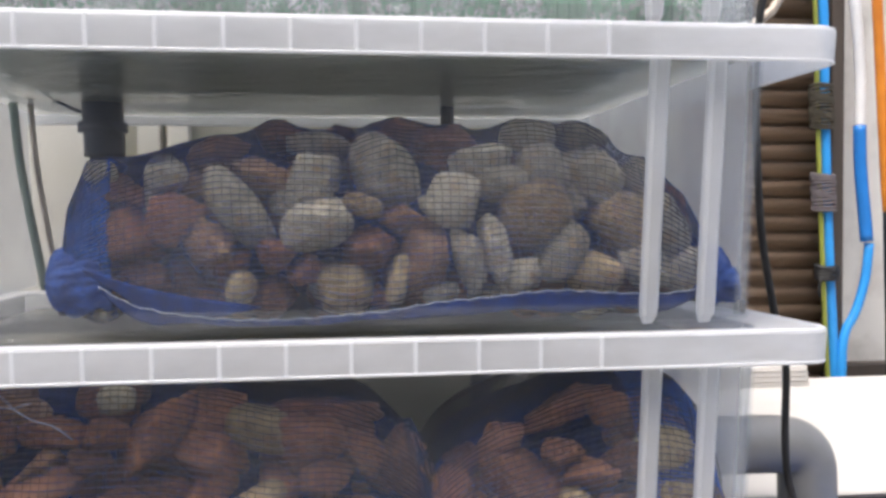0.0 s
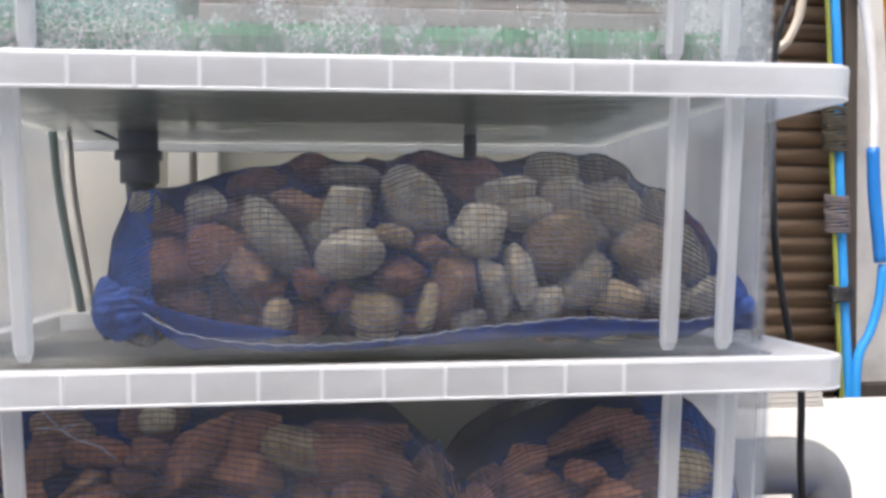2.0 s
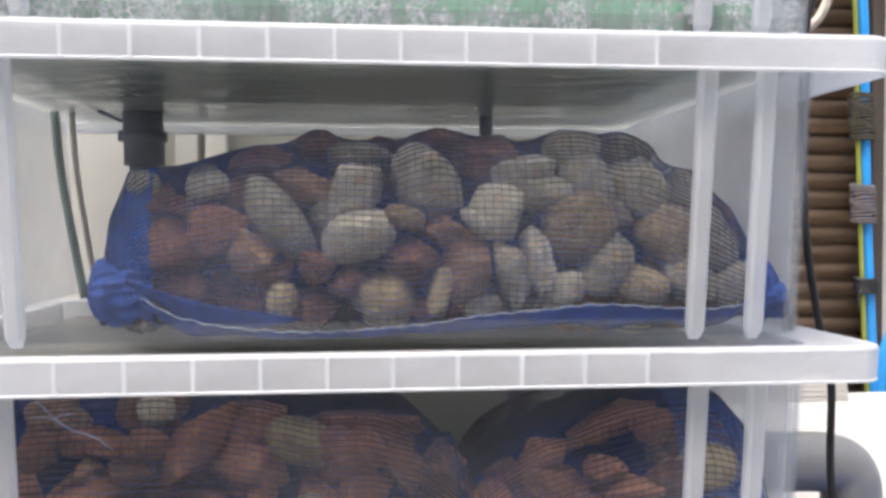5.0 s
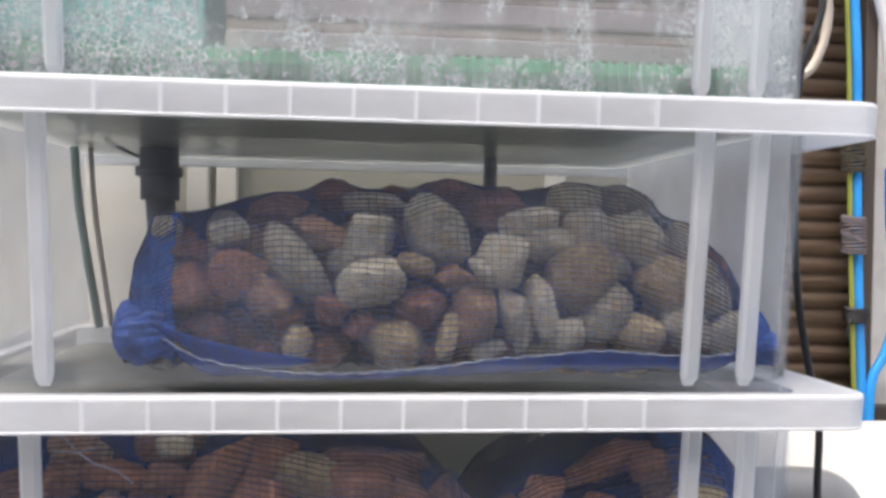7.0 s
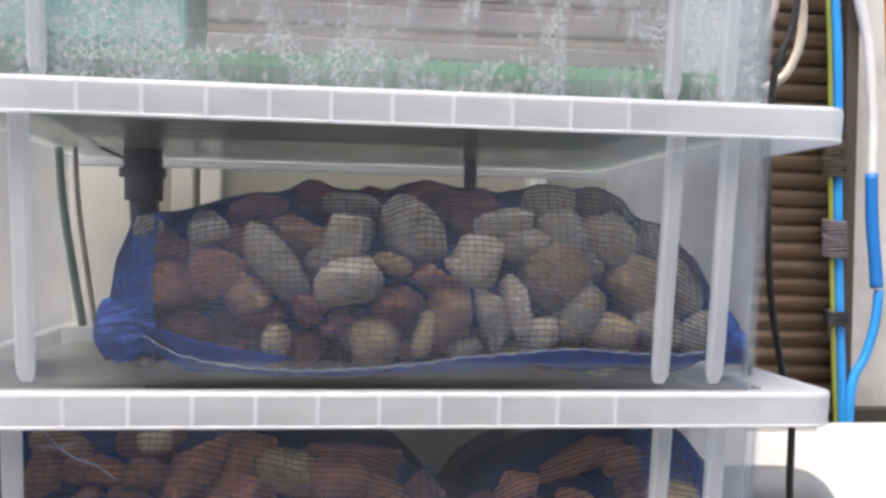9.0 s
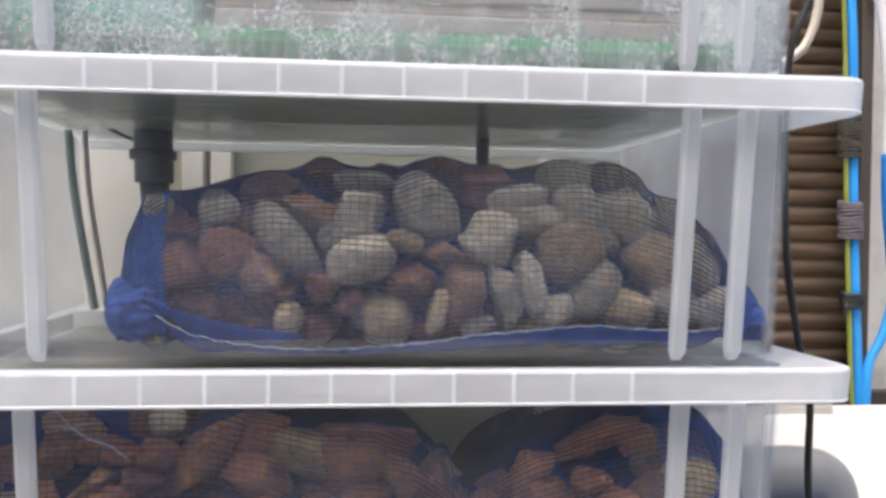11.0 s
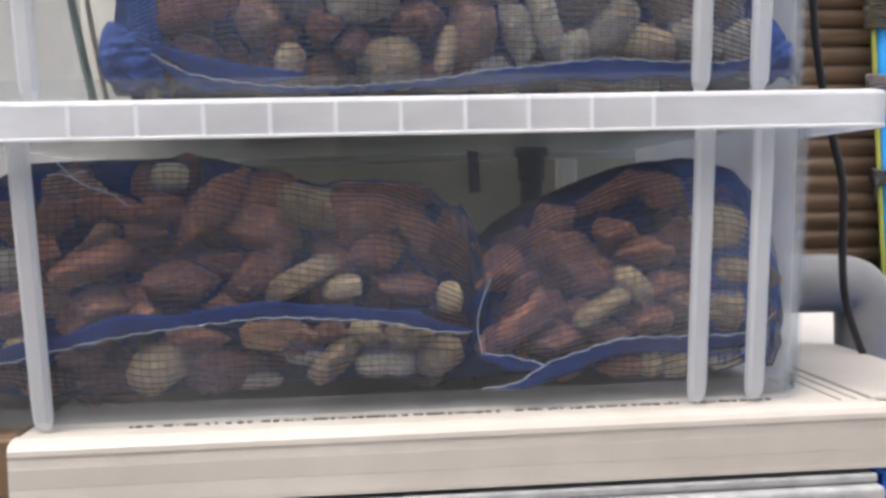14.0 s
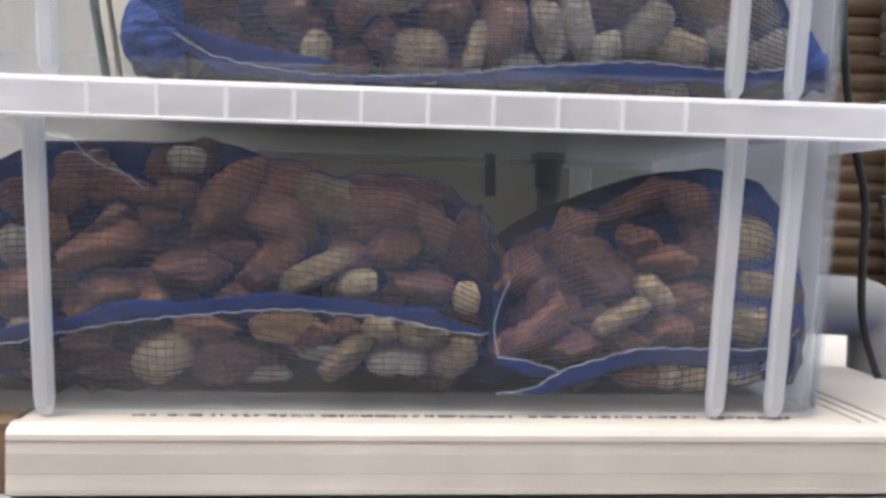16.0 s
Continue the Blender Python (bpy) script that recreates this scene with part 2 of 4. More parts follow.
HEM.node_tree.nodes["Principled BSDF"].inputs["Specular IOR Level"].default_value = 0.15
FOLD = surface("blue_net_fold", (0.006, 0.055, 0.26), (0.016, 0.125, 0.52), 120, 0.9, 0.5, 0.001, fine=800)
BUNCH = surface("blue_net_bunch", (0.004, 0.030, 0.16), (0.014, 0.085, 0.38), 350, 0.85, 0.9, 0.002, fine=700)
STITCH = surface("white_thread", (0.28, 0.33, 0.45), (0.55, 0.60, 0.68), 300, 0.8, 0.0)
CREAM = surface("cream_pvc", (0.44, 0.41, 0.37), (0.52, 0.487, 0.447), 14, 0.42, 0.06, 0.0006)
CREAM_DARK = surface("groove_tone", (0.16, 0.14, 0.12), (0.30, 0.27, 0.23), 80, 0.8, 0.2)
PANEL = surface("pale_wall_panel", (0.64, 0.60, 0.51), (0.76, 0.72, 0.63), 6, 0.7, 0.1)
WHITE_TOP = surface("white_tabletop", (0.56, 0.54, 0.51), (0.64, 0.62, 0.59), 8, 0.5, 0.05)
BROWN = surface("brown_corrugated_sheet", (0.32, 0.225, 0.15), (0.47, 0.345, 0.24), 5, 0.55, 0.25, 0.001, stretch=(0.4, 1, 6))
BATTEN = surface("dark_batten", (0.038, 0.030, 0.024), (0.085, 0.066, 0.052), 9, 0.7, 0.2, stretch=(1, 1, 0.2))
PLASTER = surface("stained_white_board", (0.40, 0.38, 0.34), (0.66, 0.64, 0.60), 7, 0.8, 0.15, spread=(0.22, 0.5))
BLUE_PIPE = surface("sky_blue_pipe", (0.02, 0.23, 0.62), (0.035, 0.32, 0.76), 10, 0.35, 0.03)
BLUE_SLEEVE = surface("mid_blue_sleeve", (0.012, 0.15, 0.48), (0.020, 0.20, 0.60), 12, 0.4, 0.05)
BLUE_DEEP = surface("blue_crate_plastic", (0.01, 0.08, 0.40), (0.02, 0.13, 0.55), 20, 0.45, 0.1)
GREEN_WIRE = surface("olive_cable", (0.17, 0.20, 0.03), (0.27, 0.30, 0.05), 15, 0.5, 0.05)
WHITE_PIPE = surface("white_conduit", (0.66, 0.66, 0.66), (0.80, 0.80, 0.80), 12, 0.45, 0.05)
ORANGE = surface("orange_cable", (0.50, 0.15, 0.01), (0.66, 0.23, 0.02), 20, 0.45, 0.05)
BLACK = surface("black_cable", (0.008, 0.008, 0.009), (0.02, 0.02, 0.022), 60, 0.5, 0.05)
GREY_PIPE = surface("grey_waste_pipe", (0.19, 0.19, 0.188), (0.27, 0.27, 0.265), 12, 0.4, 0.05)
HOSE = surface("cloudy_hose", (0.42, 0.36, 0.29), (0.56, 0.49, 0.41), 30, 0.3, 0.05)
MESHTAPE = surface("grey_green_wrap", (0.018, 0.015, 0.010), (0.085, 0.075, 0.052), 500, 0.85, 0.6, fine=700)
CORD = surface("grey_cord", (0.07, 0.06, 0.065), (0.17, 0.15, 0.16), 300, 0.85, 0.4)
GREY_LID = surface("grey_lid", (0.26, 0.265, 0.27), (0.42, 0.425, 0.43), 60, 0.35, 0.1)
TEAL = surface("teal_foam", (0.22, 0.52, 0.47), (0.40, 0.70, 0.64), 45, 0.85, 0.6, 0.002, fine=220)
GREEN_MAT = surface("green_mat", (0.12, 0.38, 0.22), (0.26, 0.54, 0.34), 60, 0.8, 0.4, 0.002)
TAUPE = surface("taupe_filter_slab", (0.32, 0.28, 0.28), (0.50, 0.44, 0.43), 12, 0.85, 0.5, 0.002, stretch=(0.4, 1, 3))
TAUPE_LIGHT = surface("pinkish_slab_edge", (0.52, 0.43, 0.36), (0.66, 0.56, 0.48), 25, 0.85, 0.4, 0.002)
GROUND = surface("concrete_ground", (0.22, 0.21, 0.20), (0.36, 0.35, 0.33), 3, 0.9, 0.3, 0.003)
DIRT = surface("dark_dirt", (0.03, 0.025, 0.02), (0.10, 0.085, 0.07), 200, 0.9, 0.5)
LIGHT_BLOCK = surface("light_block_grey", (0.16, 0.155, 0.15), (0.27, 0.26, 0.25), 4, 0.9, 0.3, 0.003)
GREEN_HOSE = surface("grey_green_hose", (0.12, 0.20, 0.18), (0.22, 0.31, 0.28), 30, 0.4, 0.05)
WOOD = surface("dark_brown_wood", (0.075, 0.045, 0.025), (0.16, 0.10, 0.06), 14, 0.6, 0.3, stretch=(0.3, 1, 4))
OLIVE = surface("grey_olive_panel", (0.24, 0.225, 0.17), (0.355, 0.33, 0.255), 5, 0.8, 0.1)
DARK_FIT = surface("dark_navy_fitting", (0.025, 0.036, 0.065), (0.075, 0.09, 0.13), 40, 0.5, 0.2)


# ---- setting: ground, walls, table ----
def setting(name, bm, mat, label, smooth=False):
    return tagged(part(name, bm, mat, None, "", smooth), label, name.rstrip("_0123456789").split("_")[0], kind="structure")


setting("ground", slab_bm(-60, 60, -60, 60, -0.95, -0.90), GROUND, "grey concrete yard ground")
# Unseen wall added behind the camera to cut low light from the front.
setting("wall_front", slab_bm(-4.0, 4.2, -2.32, -2.20, -0.90, 1.9), LIGHT_BLOCK, "unseen grey wall added behind the camera to block light")
setting("wall_back", slab_bm(-3.0, 3.2, 1.19, 1.31, -0.90, 2.2), PLASTER, "pale stained board wall behind the table")
setting("wall_panel_1", slab_bm(-1.3, -0.195, 0.47, 0.488, -0.90, 0.95, 0.002), PANEL, "pale cream panel standing behind the boxes")
# Darker tone stands for the darker background behind the boxes' middle.
setting("wall_panel_2", slab_bm(-0.1945, 0.40, 0.474, 0.490, -0.90, 0.95, 0.002), OLIVE, "grey-olive panel standing behind the boxes")
for px0, px1 in ((-0.172, -0.150), (-0.143, -0.122), (0.203, 0.222)):
    tagged(part("upright_slat", slab_bm(px0, px1, 0.452, 0.4735, -0.90, 0.92, 0.002), PANEL), "cream upright slat on the panel behind the boxes", "slat", "upright slats")

table = thing("table", "white tabletop running back to the wall", "table")
part("tabletop", slab_bm(0.30, 1.9, 0.34, 0.96, -0.070, -0.038, 0.003), WHITE_TOP, table)
part("edge_trim", slab_bm(0.30, 1.9, 0.328, 0.3395, -0.068, -0.040, 0.002), BLACK, table, "dark edge trim")
for lx in (0.36, 1.84):
    for ly in (0.40, 0.90):
        part("leg", slab_bm(lx - 0.02, lx + 0.02, ly - 0.02, ly + 0.02, -0.90, -0.0702, 0.003), WHITE_TOP, table)

# corrugated sheet: horizontal waves
sheet = thing("corrugated_sheet", "brown corrugated metal sheet with horizontal ridges", "sheet", kind="structure")
pitch, amp = 0.0335, 0.0120
zs = np.arange(-0.30, 1.20, pitch / 10)
prof = [(1.160 + amp * (1 - 2 * abs(math.sin(math.pi * z / pitch)) ** 0.8), z) for z in zs]
bm = bmesh.new()
rows_v = [[bm.verts.new((x, y, z)) for y, z in prof] for x in (-0.2, 0.35, 0.951)]
for a, b in zip(rows_v, rows_v[1:]):
    for i in range(len(prof) - 1):
        bm.faces.new((a[i], b[i], b[i + 1], a[i + 1]))
bmesh.ops.solidify(bm, geom=bm.faces[:], thickness=0.0012)
part("ridged_panel", bm, BROWN, sheet, smooth=True)
tagged(part("batten", slab_bm(0.953, 0.978, 1.132, 1.188, -0.30, 1.3, 0.003), BATTEN), "dark brown upright batten beside the corrugated sheet", "batten")
tagged(part("skirting_rail", slab_bm(0.979, 2.0, 1.15, 1.188, -0.085, -0.050, 0.003), BATTEN), "dark rail along the foot of the board wall", "rail")

# ---- conduits on the wall ----
ON_WALL = (0.038, 0, -0.006)
riser = thing("blue_pipe", "sky-blue pipe strapped upright beside the batten", "pipe", at=ON_WALL)
tube("pipe_run", [(0.878, 1.125, 0.80), (0.889, 1.12, 0.61), (0.893, 1.12, 0.44), (0.898, 1.12, 0.28), (0.905, 1.12, 0.13), (0.912, 1.12, 0.01), (0.916, 1.12, -0.09)], 0.0098, BLUE_PIPE, riser, sides=18)
wire = thing("olive_cable", "olive-green cable strapped beside the blue pipe", "cable", at=ON_WALL)
tube("cable_run", [(0.862, 1.118, 0.80), (0.872, 1.115, 0.61), (0.876, 1.113, 0.44), (0.882, 1.113, 0.28), (0.889, 1.113, 0.13), (0.895, 1.113, 0.01), (0.902, 1.113, -0.09)], 0.0045, GREEN_WIRE, wire, sides=10)


def binding(name, label, mat, x, z, h, turns, r, lean=0.045):
    """A strap or cord wound round pipe and cable together."""
    ob = thing(name, label, "strap", at=ON_WALL)
    for i in range(turns):
        zc = z - h / 2 + h * (i + 0.5) / turns
        xc = x - lean * (zc - z)
        ang = np.linspace(0, 2 * np.pi, 28, endpoint=False)
        wob = 0.0006 * np.sin(3 * ang + i * 1.7)
        loop = np.stack([xc + (0.0215 + wob) * np.cos(ang), 1.117 + 0.0145 * np.sin(ang), zc + 0.0025 * np.sin(ang + i) + wob], 1)
        v, f = tube_data(loop, r, 6, closed=True)
        put_part("turn", mesh_from("turn", v, f), mat, ob)
    return ob


tie = binding("mesh_wrap", "grey-green mesh tape wound round pipe and cable", MESHTAPE, 0.886, 0.437, 0.080, 17, 0.0027)
tube("loose_end", [(0.868, 1.10, 0.445), (0.862, 1.10, 0.425), (0.866, 1.10, 0.402)], 0.0012, MESHTAPE, tie, sides=6)
tie = binding("cord_wrap", "grey cord wound round pipe and cable", CORD, 0.891, 0.281, 0.068, 13, 0.0029)
tie = binding("black_strap", "black hook strap round pipe and cable", BLACK, 0.898, 0.134, 0.026, 7, 0.0030)
tube("strap_end", [(0.879, 1.10, 0.128), (0.874, 1.10, 0.108), (0.876, 1.10, 0.088)], 0.003, BLACK, tie, sides=6)

branch = thing("blue_branch_pipe", "sky-blue branch pipe curving down to the upright pipe", "pipe", at=ON_WALL)
tube("sleeve", [(0.963, 1.12, 0.404), (0.966, 1.12, 0.32), (0.976, 1.12, 0.222), (0.979, 1.12, 0.190)], 0.0118, BLUE_SLEEVE, branch, "darker blue sleeve", sides=18)
tube("bend", [(0.984, 1.12, 0.186), (0.975, 1.118, 0.12), (0.955, 1.115, 0.06), (0.930, 1.112, 0.012), (0.922, 1.108, -0.09)], 0.0088, BLUE_PIPE, branch, sides=16)
conduit = thing("white_conduit", "white conduit entering the blue sleeve", "conduit", at=ON_WALL)
tube("conduit_run", [(0.905, 1.11, 0.80), (0.925, 1.11, 0.72), (0.946, 1.113, 0.64), (0.962, 1.118, 0.50), (0.963, 1.12, 0.395)], 0.0100, WHITE_PIPE, conduit, sides=18)
oc = thing("orange_cable", "orange cable hanging along the board wall", "cable", at=ON_WALL)
tube("cable_run", [(0.975, 1.10, 0.80), (0.979, 1.10, 0.70), (0.988, 1.10, 0.55), (1.002, 1.10, 0.32), (1.008, 1.10, 0.245)], 0.0095, ORANGE, oc, sides=14)
tube("black_end", [(1.008, 1.10, 0.247), (1.012, 1.10, 0.12), (1.018, 1.10, -0.09)], 0.0092, BLACK, oc, "black lower end", sides=12)

# ---- grey elbow pipe and loose cable beside the boxes ----
elbow = thing("waste_pipe", "grey plastic waste pipe with an elbow", "pipe")
ey = 0.29
tube("horizontal_pipe", [(0.16, ey, 0.026), (0.30, ey, 0.026), (0.39, ey, 0.026)], 0.0215, GREY_PIPE, elbow, sides=28)
tube("bend", [(0.360, ey, 0.026), (0.412, ey, 0.0255), (0.434, ey, 0.021), (0.4435, ey, 0.009), (0.4455, ey, -0.012), (0.4455, ey, -0.050)], 0.0262, GREY_PIPE, elbow, "thicker elbow socket", sides=28, step=0.005)
tube("lower_pipe", [(0.4455, ey, -0.049), (0.4455, ey, -0.09), (0.4455, ey, -0.30)], 0.0225, GREY_PIPE, elbow, sides=28)

cable = thing("black_cable", "thin black cable hanging down behind the boxes", "cable")
tube("cable_run", [(0.372, 0.20, 0.50), (0.372, 0.20, 0.45), (0.355, 0.20, 0.40), (0.351, 0.20, 0.33), (0.353, 0.20, 0.26), (0.357, 0.20, 0.212), (0.367, 0.20, 0.157), (0.377, 0.20, 0.115), (0.377, 0.20, 0.055), (0.380, 0.20, 0.018), (0.392, 0.20, -0.018), (0.395, 0.20, -0.0225)], 0.0031, BLACK, cable, sides=10)
hose = thing("cloudy_hose", "cloudy clear hose looping out of the upper box", "hose")
tube("hose_run", [(0.410, 0.30, 0.56), (0.428, 0.30, 0.50), (0.430, 0.30, 0.46), (0.421, 0.30, 0.430), (0.404, 0.30, 0.411), (0.36, 0.31, 0.396), (0.275, 0.31, 0.392)], 0.0042, HOSE, hose, sides=12)
hose = thing("clear_hose", "thin clear hose coiled beside the upper box", "hose")
tube("hose_run", [(0.400, 0.32, 0.56), (0.413, 0.32, 0.505), (0.408, 0.32, 0.475), (0.396, 0.32, 0.462), (0.36, 0.32, 0.46), (0.276, 0.32, 0.458)], 0.0036, HOSE, hose, sides=12)

stack = thing("board_stack", "small stack of white boards on the table", "boards")
for i in range(4):
    part("board", slab_bm(0.58, 0.776 - 0.003 * i, 0.885 - 0.003 * i, 0.955, -0.0378 + 0.0088 * i, -0.0378 + 0.0088 * i + 0.0078, 0.0008), WHITE_TOP, stack)

# ---- support under the boxes ----
base = thing("support_board", "cream plastic board with fine grooves under the boxes", "board")
prof = [(0.008, -0.0165), (0.0005, -0.0165), (-0.001, -0.0175), (-0.0045, -0.0185), (-0.0065, -0.0215), (-0.0068, -0.0245), (-0.0063, -0.0252)]
for k in range(5):
    z = -0.0262 - 0.0011 * k
    prof += [(-0.0063, z), (-0.0059, z - 0.0004), (-0.0063, z - 0.0008)]
prof += [(-0.0063, -0.042)]
for k in range(7):
    z = -0.0428 - 0.0012 * k
    prof += [(-0.0063, z), (-0.0058, z - 0.0004), (-0.0063, z - 0.0009)]
prof += [(-0.0063, -0.0540), (-0.004, -0.0550), (0.008, -0.0550)]
bm = bmesh.new()
ends = [[bm.verts.new((x, y + 0.010, z)) for y, z in prof] for x in (-0.199, 0.301)]
for i in range(len(prof) - 1):
    bm.faces.new((ends[0][i], ends[1][i], ends[1][i + 1], ends[0][i + 1]))
for e in ends:
    bm.faces.new(e)
bmesh.ops.recalc_face_normals(bm, faces=bm.faces)
part("front_edge", bm, CREAM, base)
part("board_top", slab_bm(-0.198, 0.300, 0.0185, 0.43, -0.0548, -0.0168, 0.001), CREAM, base)
# Grooves drawn as thin dark strips on the board top.
for gx in (0.280, 0.290):
    part("groove", slab_bm(gx, gx + 0.0016, 0.02, 0.42, -0.0172, -0.0164), CREAM_DARK, base, "dark groove")

tagged(part("wooden_block", slab_bm(-0.46, -0.2005, 0.016, 0.43, -0.0572, -0.0170, 0.002), WOOD), "dark brown wooden block beside the cream support board", "block")

runner = thing("side_board", "cream plastic board with a rounded end beside the support", "board")
part("upper_strip", slab_bm(0.305, 0.400, 0.028, 0.255, -0.038, -0.0225, 0.005, 3), CREAM, runner)
part("ridge", slab_bm(0.309, 0.325, 0.036, 0.25, -0.0222, -0.0190, 0.0012), CREAM, runner)
tagged(part("cream_plate", slab_bm(0.3045, 0.46, 0.006, 0.21, -0.0550, -0.0440, 0.003, 3), CREAM), "cream plate with a rounded corner beside the support", "plate")
lid = thing("grey_lid", "light grey plastic lid under the support board", "lid")
part("lid_top", slab_bm(-0.40, 0.296, 0.004, 0.42, -0.0635, -0.0575, 0.002, 3), GREY_LID, lid)
part("lid_skirt", slab_bm(-0.402, 0.298, -0.002, 0.424, -0.080, -0.0640, 0.003, 3), GREY_LID, lid)
tagged(part("white_block", slab_bm(-0.40, 0.290, 0.008, 0.40, -0.90, -0.0802, 0.004), WHITE_TOP), "white block stand below the grey lid", "stand")
crate = thing("blue_crate", "blue plastic crate beside the stand", "crate")
part("crate_wall", slab_bm(0.300, 0.62, 0.015, 0.258, -0.90, -0.0580, 0.004), BLUE_DEEP, crate)
for k in range(12):
    part("crate_rib", slab_bm(0.302 + 0.026 * k, 0.306 + 0.026 * k, 0.010, 0.0145, -0.30, -0.0605, 0.001), BLUE_DEEP, crate)
bm = bmesh.new()
rnd = random.Random(5)
for k in range(190):
    x = rnd.uniform(-0.14, 0.24)
    w, h = rnd.uniform(0.0005, 0.0022), rnd.uniform(0.0003, 0.0008)
    bmesh.ops.create_icosphere(bm, subdivisions=1, radius=1, matrix=Matrix.Translation((x, 0.0285 + rnd.uniform(0, 0.0012), -0.0164)) @ Matrix.Diagonal((w, 0.0015, h, 1)))
tagged(part("dirt_line", bm, DIRT), "dark crumbs of dirt along the box's foot", "dirt", kind="stuff")


# ---- storage boxes ----
def rounded_loop(x0, x1, y0, y1, r, z, n=7):
    pts = []
    for cx, cy, a0 in ((x1 - r, y0 + r, -90), (x1 - r, y1 - r, 0), (x0 + r, y1 - r, 90), (x0 + r, y0 + r, 180)):
        for k in range(n + 1):
            a = radians(a0 + 90 * k / n)
            pts.append((cx + r * math.cos(a), cy + r * math.sin(a), z))
    return pts


def loft(loops, close_last=False, close_first=False):
    bm = bmesh.new()
    vs = [[bm.verts.new(p) for p in lp] for lp in loops]
    n = len(loops[0])
    for a, b in zip(vs, vs[1:]):
        for i in range(n):
            j = (i + 1) % n
            bm.faces.new((a[i], a[j], b[j], b[i]))
    if close_last:
        bm.faces.new(vs[-1])
    if close_first:
        bm.faces.new(vs[0][::-1])
    return bm


def storage_box(label, dx, rim_z, base_z, skin=PLASTIC, inner_left=-0.1935):
    """A clear tub, open above, with a milky rim skirt, webs behind the skirt and upright ribs on its front."""
    ob = thing("storage_box", label, "box", "stacked boxes", at=(dx, 0, 0))
    top = rim_z - 0.001
    hw_t, hw_b, yf_t, yf_b, yb_t, yb_b = 0.2665, 0.2595, 0.0185, 0.0250, 0.400, 0.393
    th = 0.0020
    out = [rounded_loop(-hw_b + 0.004, hw_b - 0.004, yf_b + 0.004, yb_b - 0.004, 0.009, base_z),
           rounded_loop(-hw_b, hw_b, yf_b, yb_b, 0.011, base_z + 0.004),
           rounded_loop(-hw_t, hw_t, yf_t, yb_t, 0.012, top),
           rounded_loop(-hw_t + th, hw_t - th, yf_t + th, yb_t - th, 0.010, top),
           rounded_loop(-hw_b + th, hw_b - th, yf_b + th, yb_b - th, 0.009, base_z + 0.006),
           rounded_loop(-hw_b + 0.006, hw_b - 0.006, yf_b + 0.006, yb_b - 0.006, 0.008, base_z + 0.0025)]
    part("tub", loft(out, True, True), skin, ob, smooth=False)
    part("foot_ring", loft([rounded_loop(-hw_b + 0.003, hw_b - 0.003, yf_b + 0.0025, yb_b - 0.003, 0.010, base_z + 0.0035),
                            rounded_loop(-hw_b + 0.001, hw_b - 0.001, yf_b + 0.0005, yb_b - 0.001, 0.010, base_z + 0.013),
                            rounded_loop(-hw_b + 0.004, hw_b - 0.004, yf_b + 0.0040, yb_b - 0.004, 0.009, base_z + 0.013)]), PLASTIC_FOOT, ob, "milky band round the foot")
    w, sk = 0.3045, 0.0205
    rim = [rounded_loop(-hw_t + 0.001, hw_t - 0.001, yf_t + 0.001, yb_t - 0.001, 0.011, rim_z - 0.0015),
           rounded_loop(-w + 0.003, w - 0.003, 0.003, 0.415, 0.016, rim_z),
           rounded_loop(-w + 0.0008, w - 0.0008, 0.0008, 0.4172, 0.018, rim_z - 0.0008),
           rounded_loop(-w, w, 0.0, 0.418, 0.019, rim_z - 0.003),
           rounded_loop(-w + 0.0012, w - 0.0012, 0.0010, 0.4168, 0.018, rim_z - sk),
           rounded_loop(-w + 0.0034, w - 0.0034, 0.0031, 0.4146, 0.016, rim_z - sk),
           rounded_loop(-w + 0.0024, w - 0.0024, 0.0022, 0.4156, 0.017, rim_z - 0.004)]
    part("rim", loft(rim), PLASTIC_RIM, ob, "milky rim skirt")
    edge = np.array(rounded_loop(-w + 0.0016, w - 0.0016, 0.0014, 0.4164, 0.018, rim_z - sk))
    v, f = tube_data(edge, 0.0011, 6, closed=True)
    put_part("rim_bead", mesh_from("rim_bead", v, f), PLASTIC_WEB, ob, "white bead along the lower rim edge")
    lip = np.array(rounded_loop(-w + 0.0018, w - 0.0018, 0.0018, 0.4160, 0.018, rim_z - 0.0016))
    v, f = tube_data(lip, 0.0012, 8, closed=True)
    put_part("rim_lip", mesh_from("rim_lip", v, f), PLASTIC_WEB, ob, "white rounded lip along the upper rim edge")
    web = None
    for j in range(10):
        x = 0.0355 * (j - 4.5)
        if web is None:
            bm = bmesh.new()
            pts = [(-0.0005, -0.0020), (0.0004, -sk + 0.0010), (0.0050, -sk + 0.004), (0.0080, -0.011), (0.0165, -0.0085), (0.0165, -0.002)]
            sides_v = [[bm.verts.new((s, y, z)) for y, z in pts] for s in (-0.0011, 0.0011)]
            bm.faces.new(sides_v[0]), bm.faces.new(sides_v[1][::-1])
            for i in range(len(pts)):
                j2 = (i + 1) % len(pts)
                bm.faces.new((sides_v[0][i], sides_v[1][i], sides_v[1][j2], sides_v[0][j2]))
            first = part("web", bm, PLASTIC_WEB, ob)
            web = first.data
            first.location = (x, 0, rim_z)
        else:
            put_part("web", web, None, ob).location = (x, 0, rim_z)
    foot = base_z + 0.0025
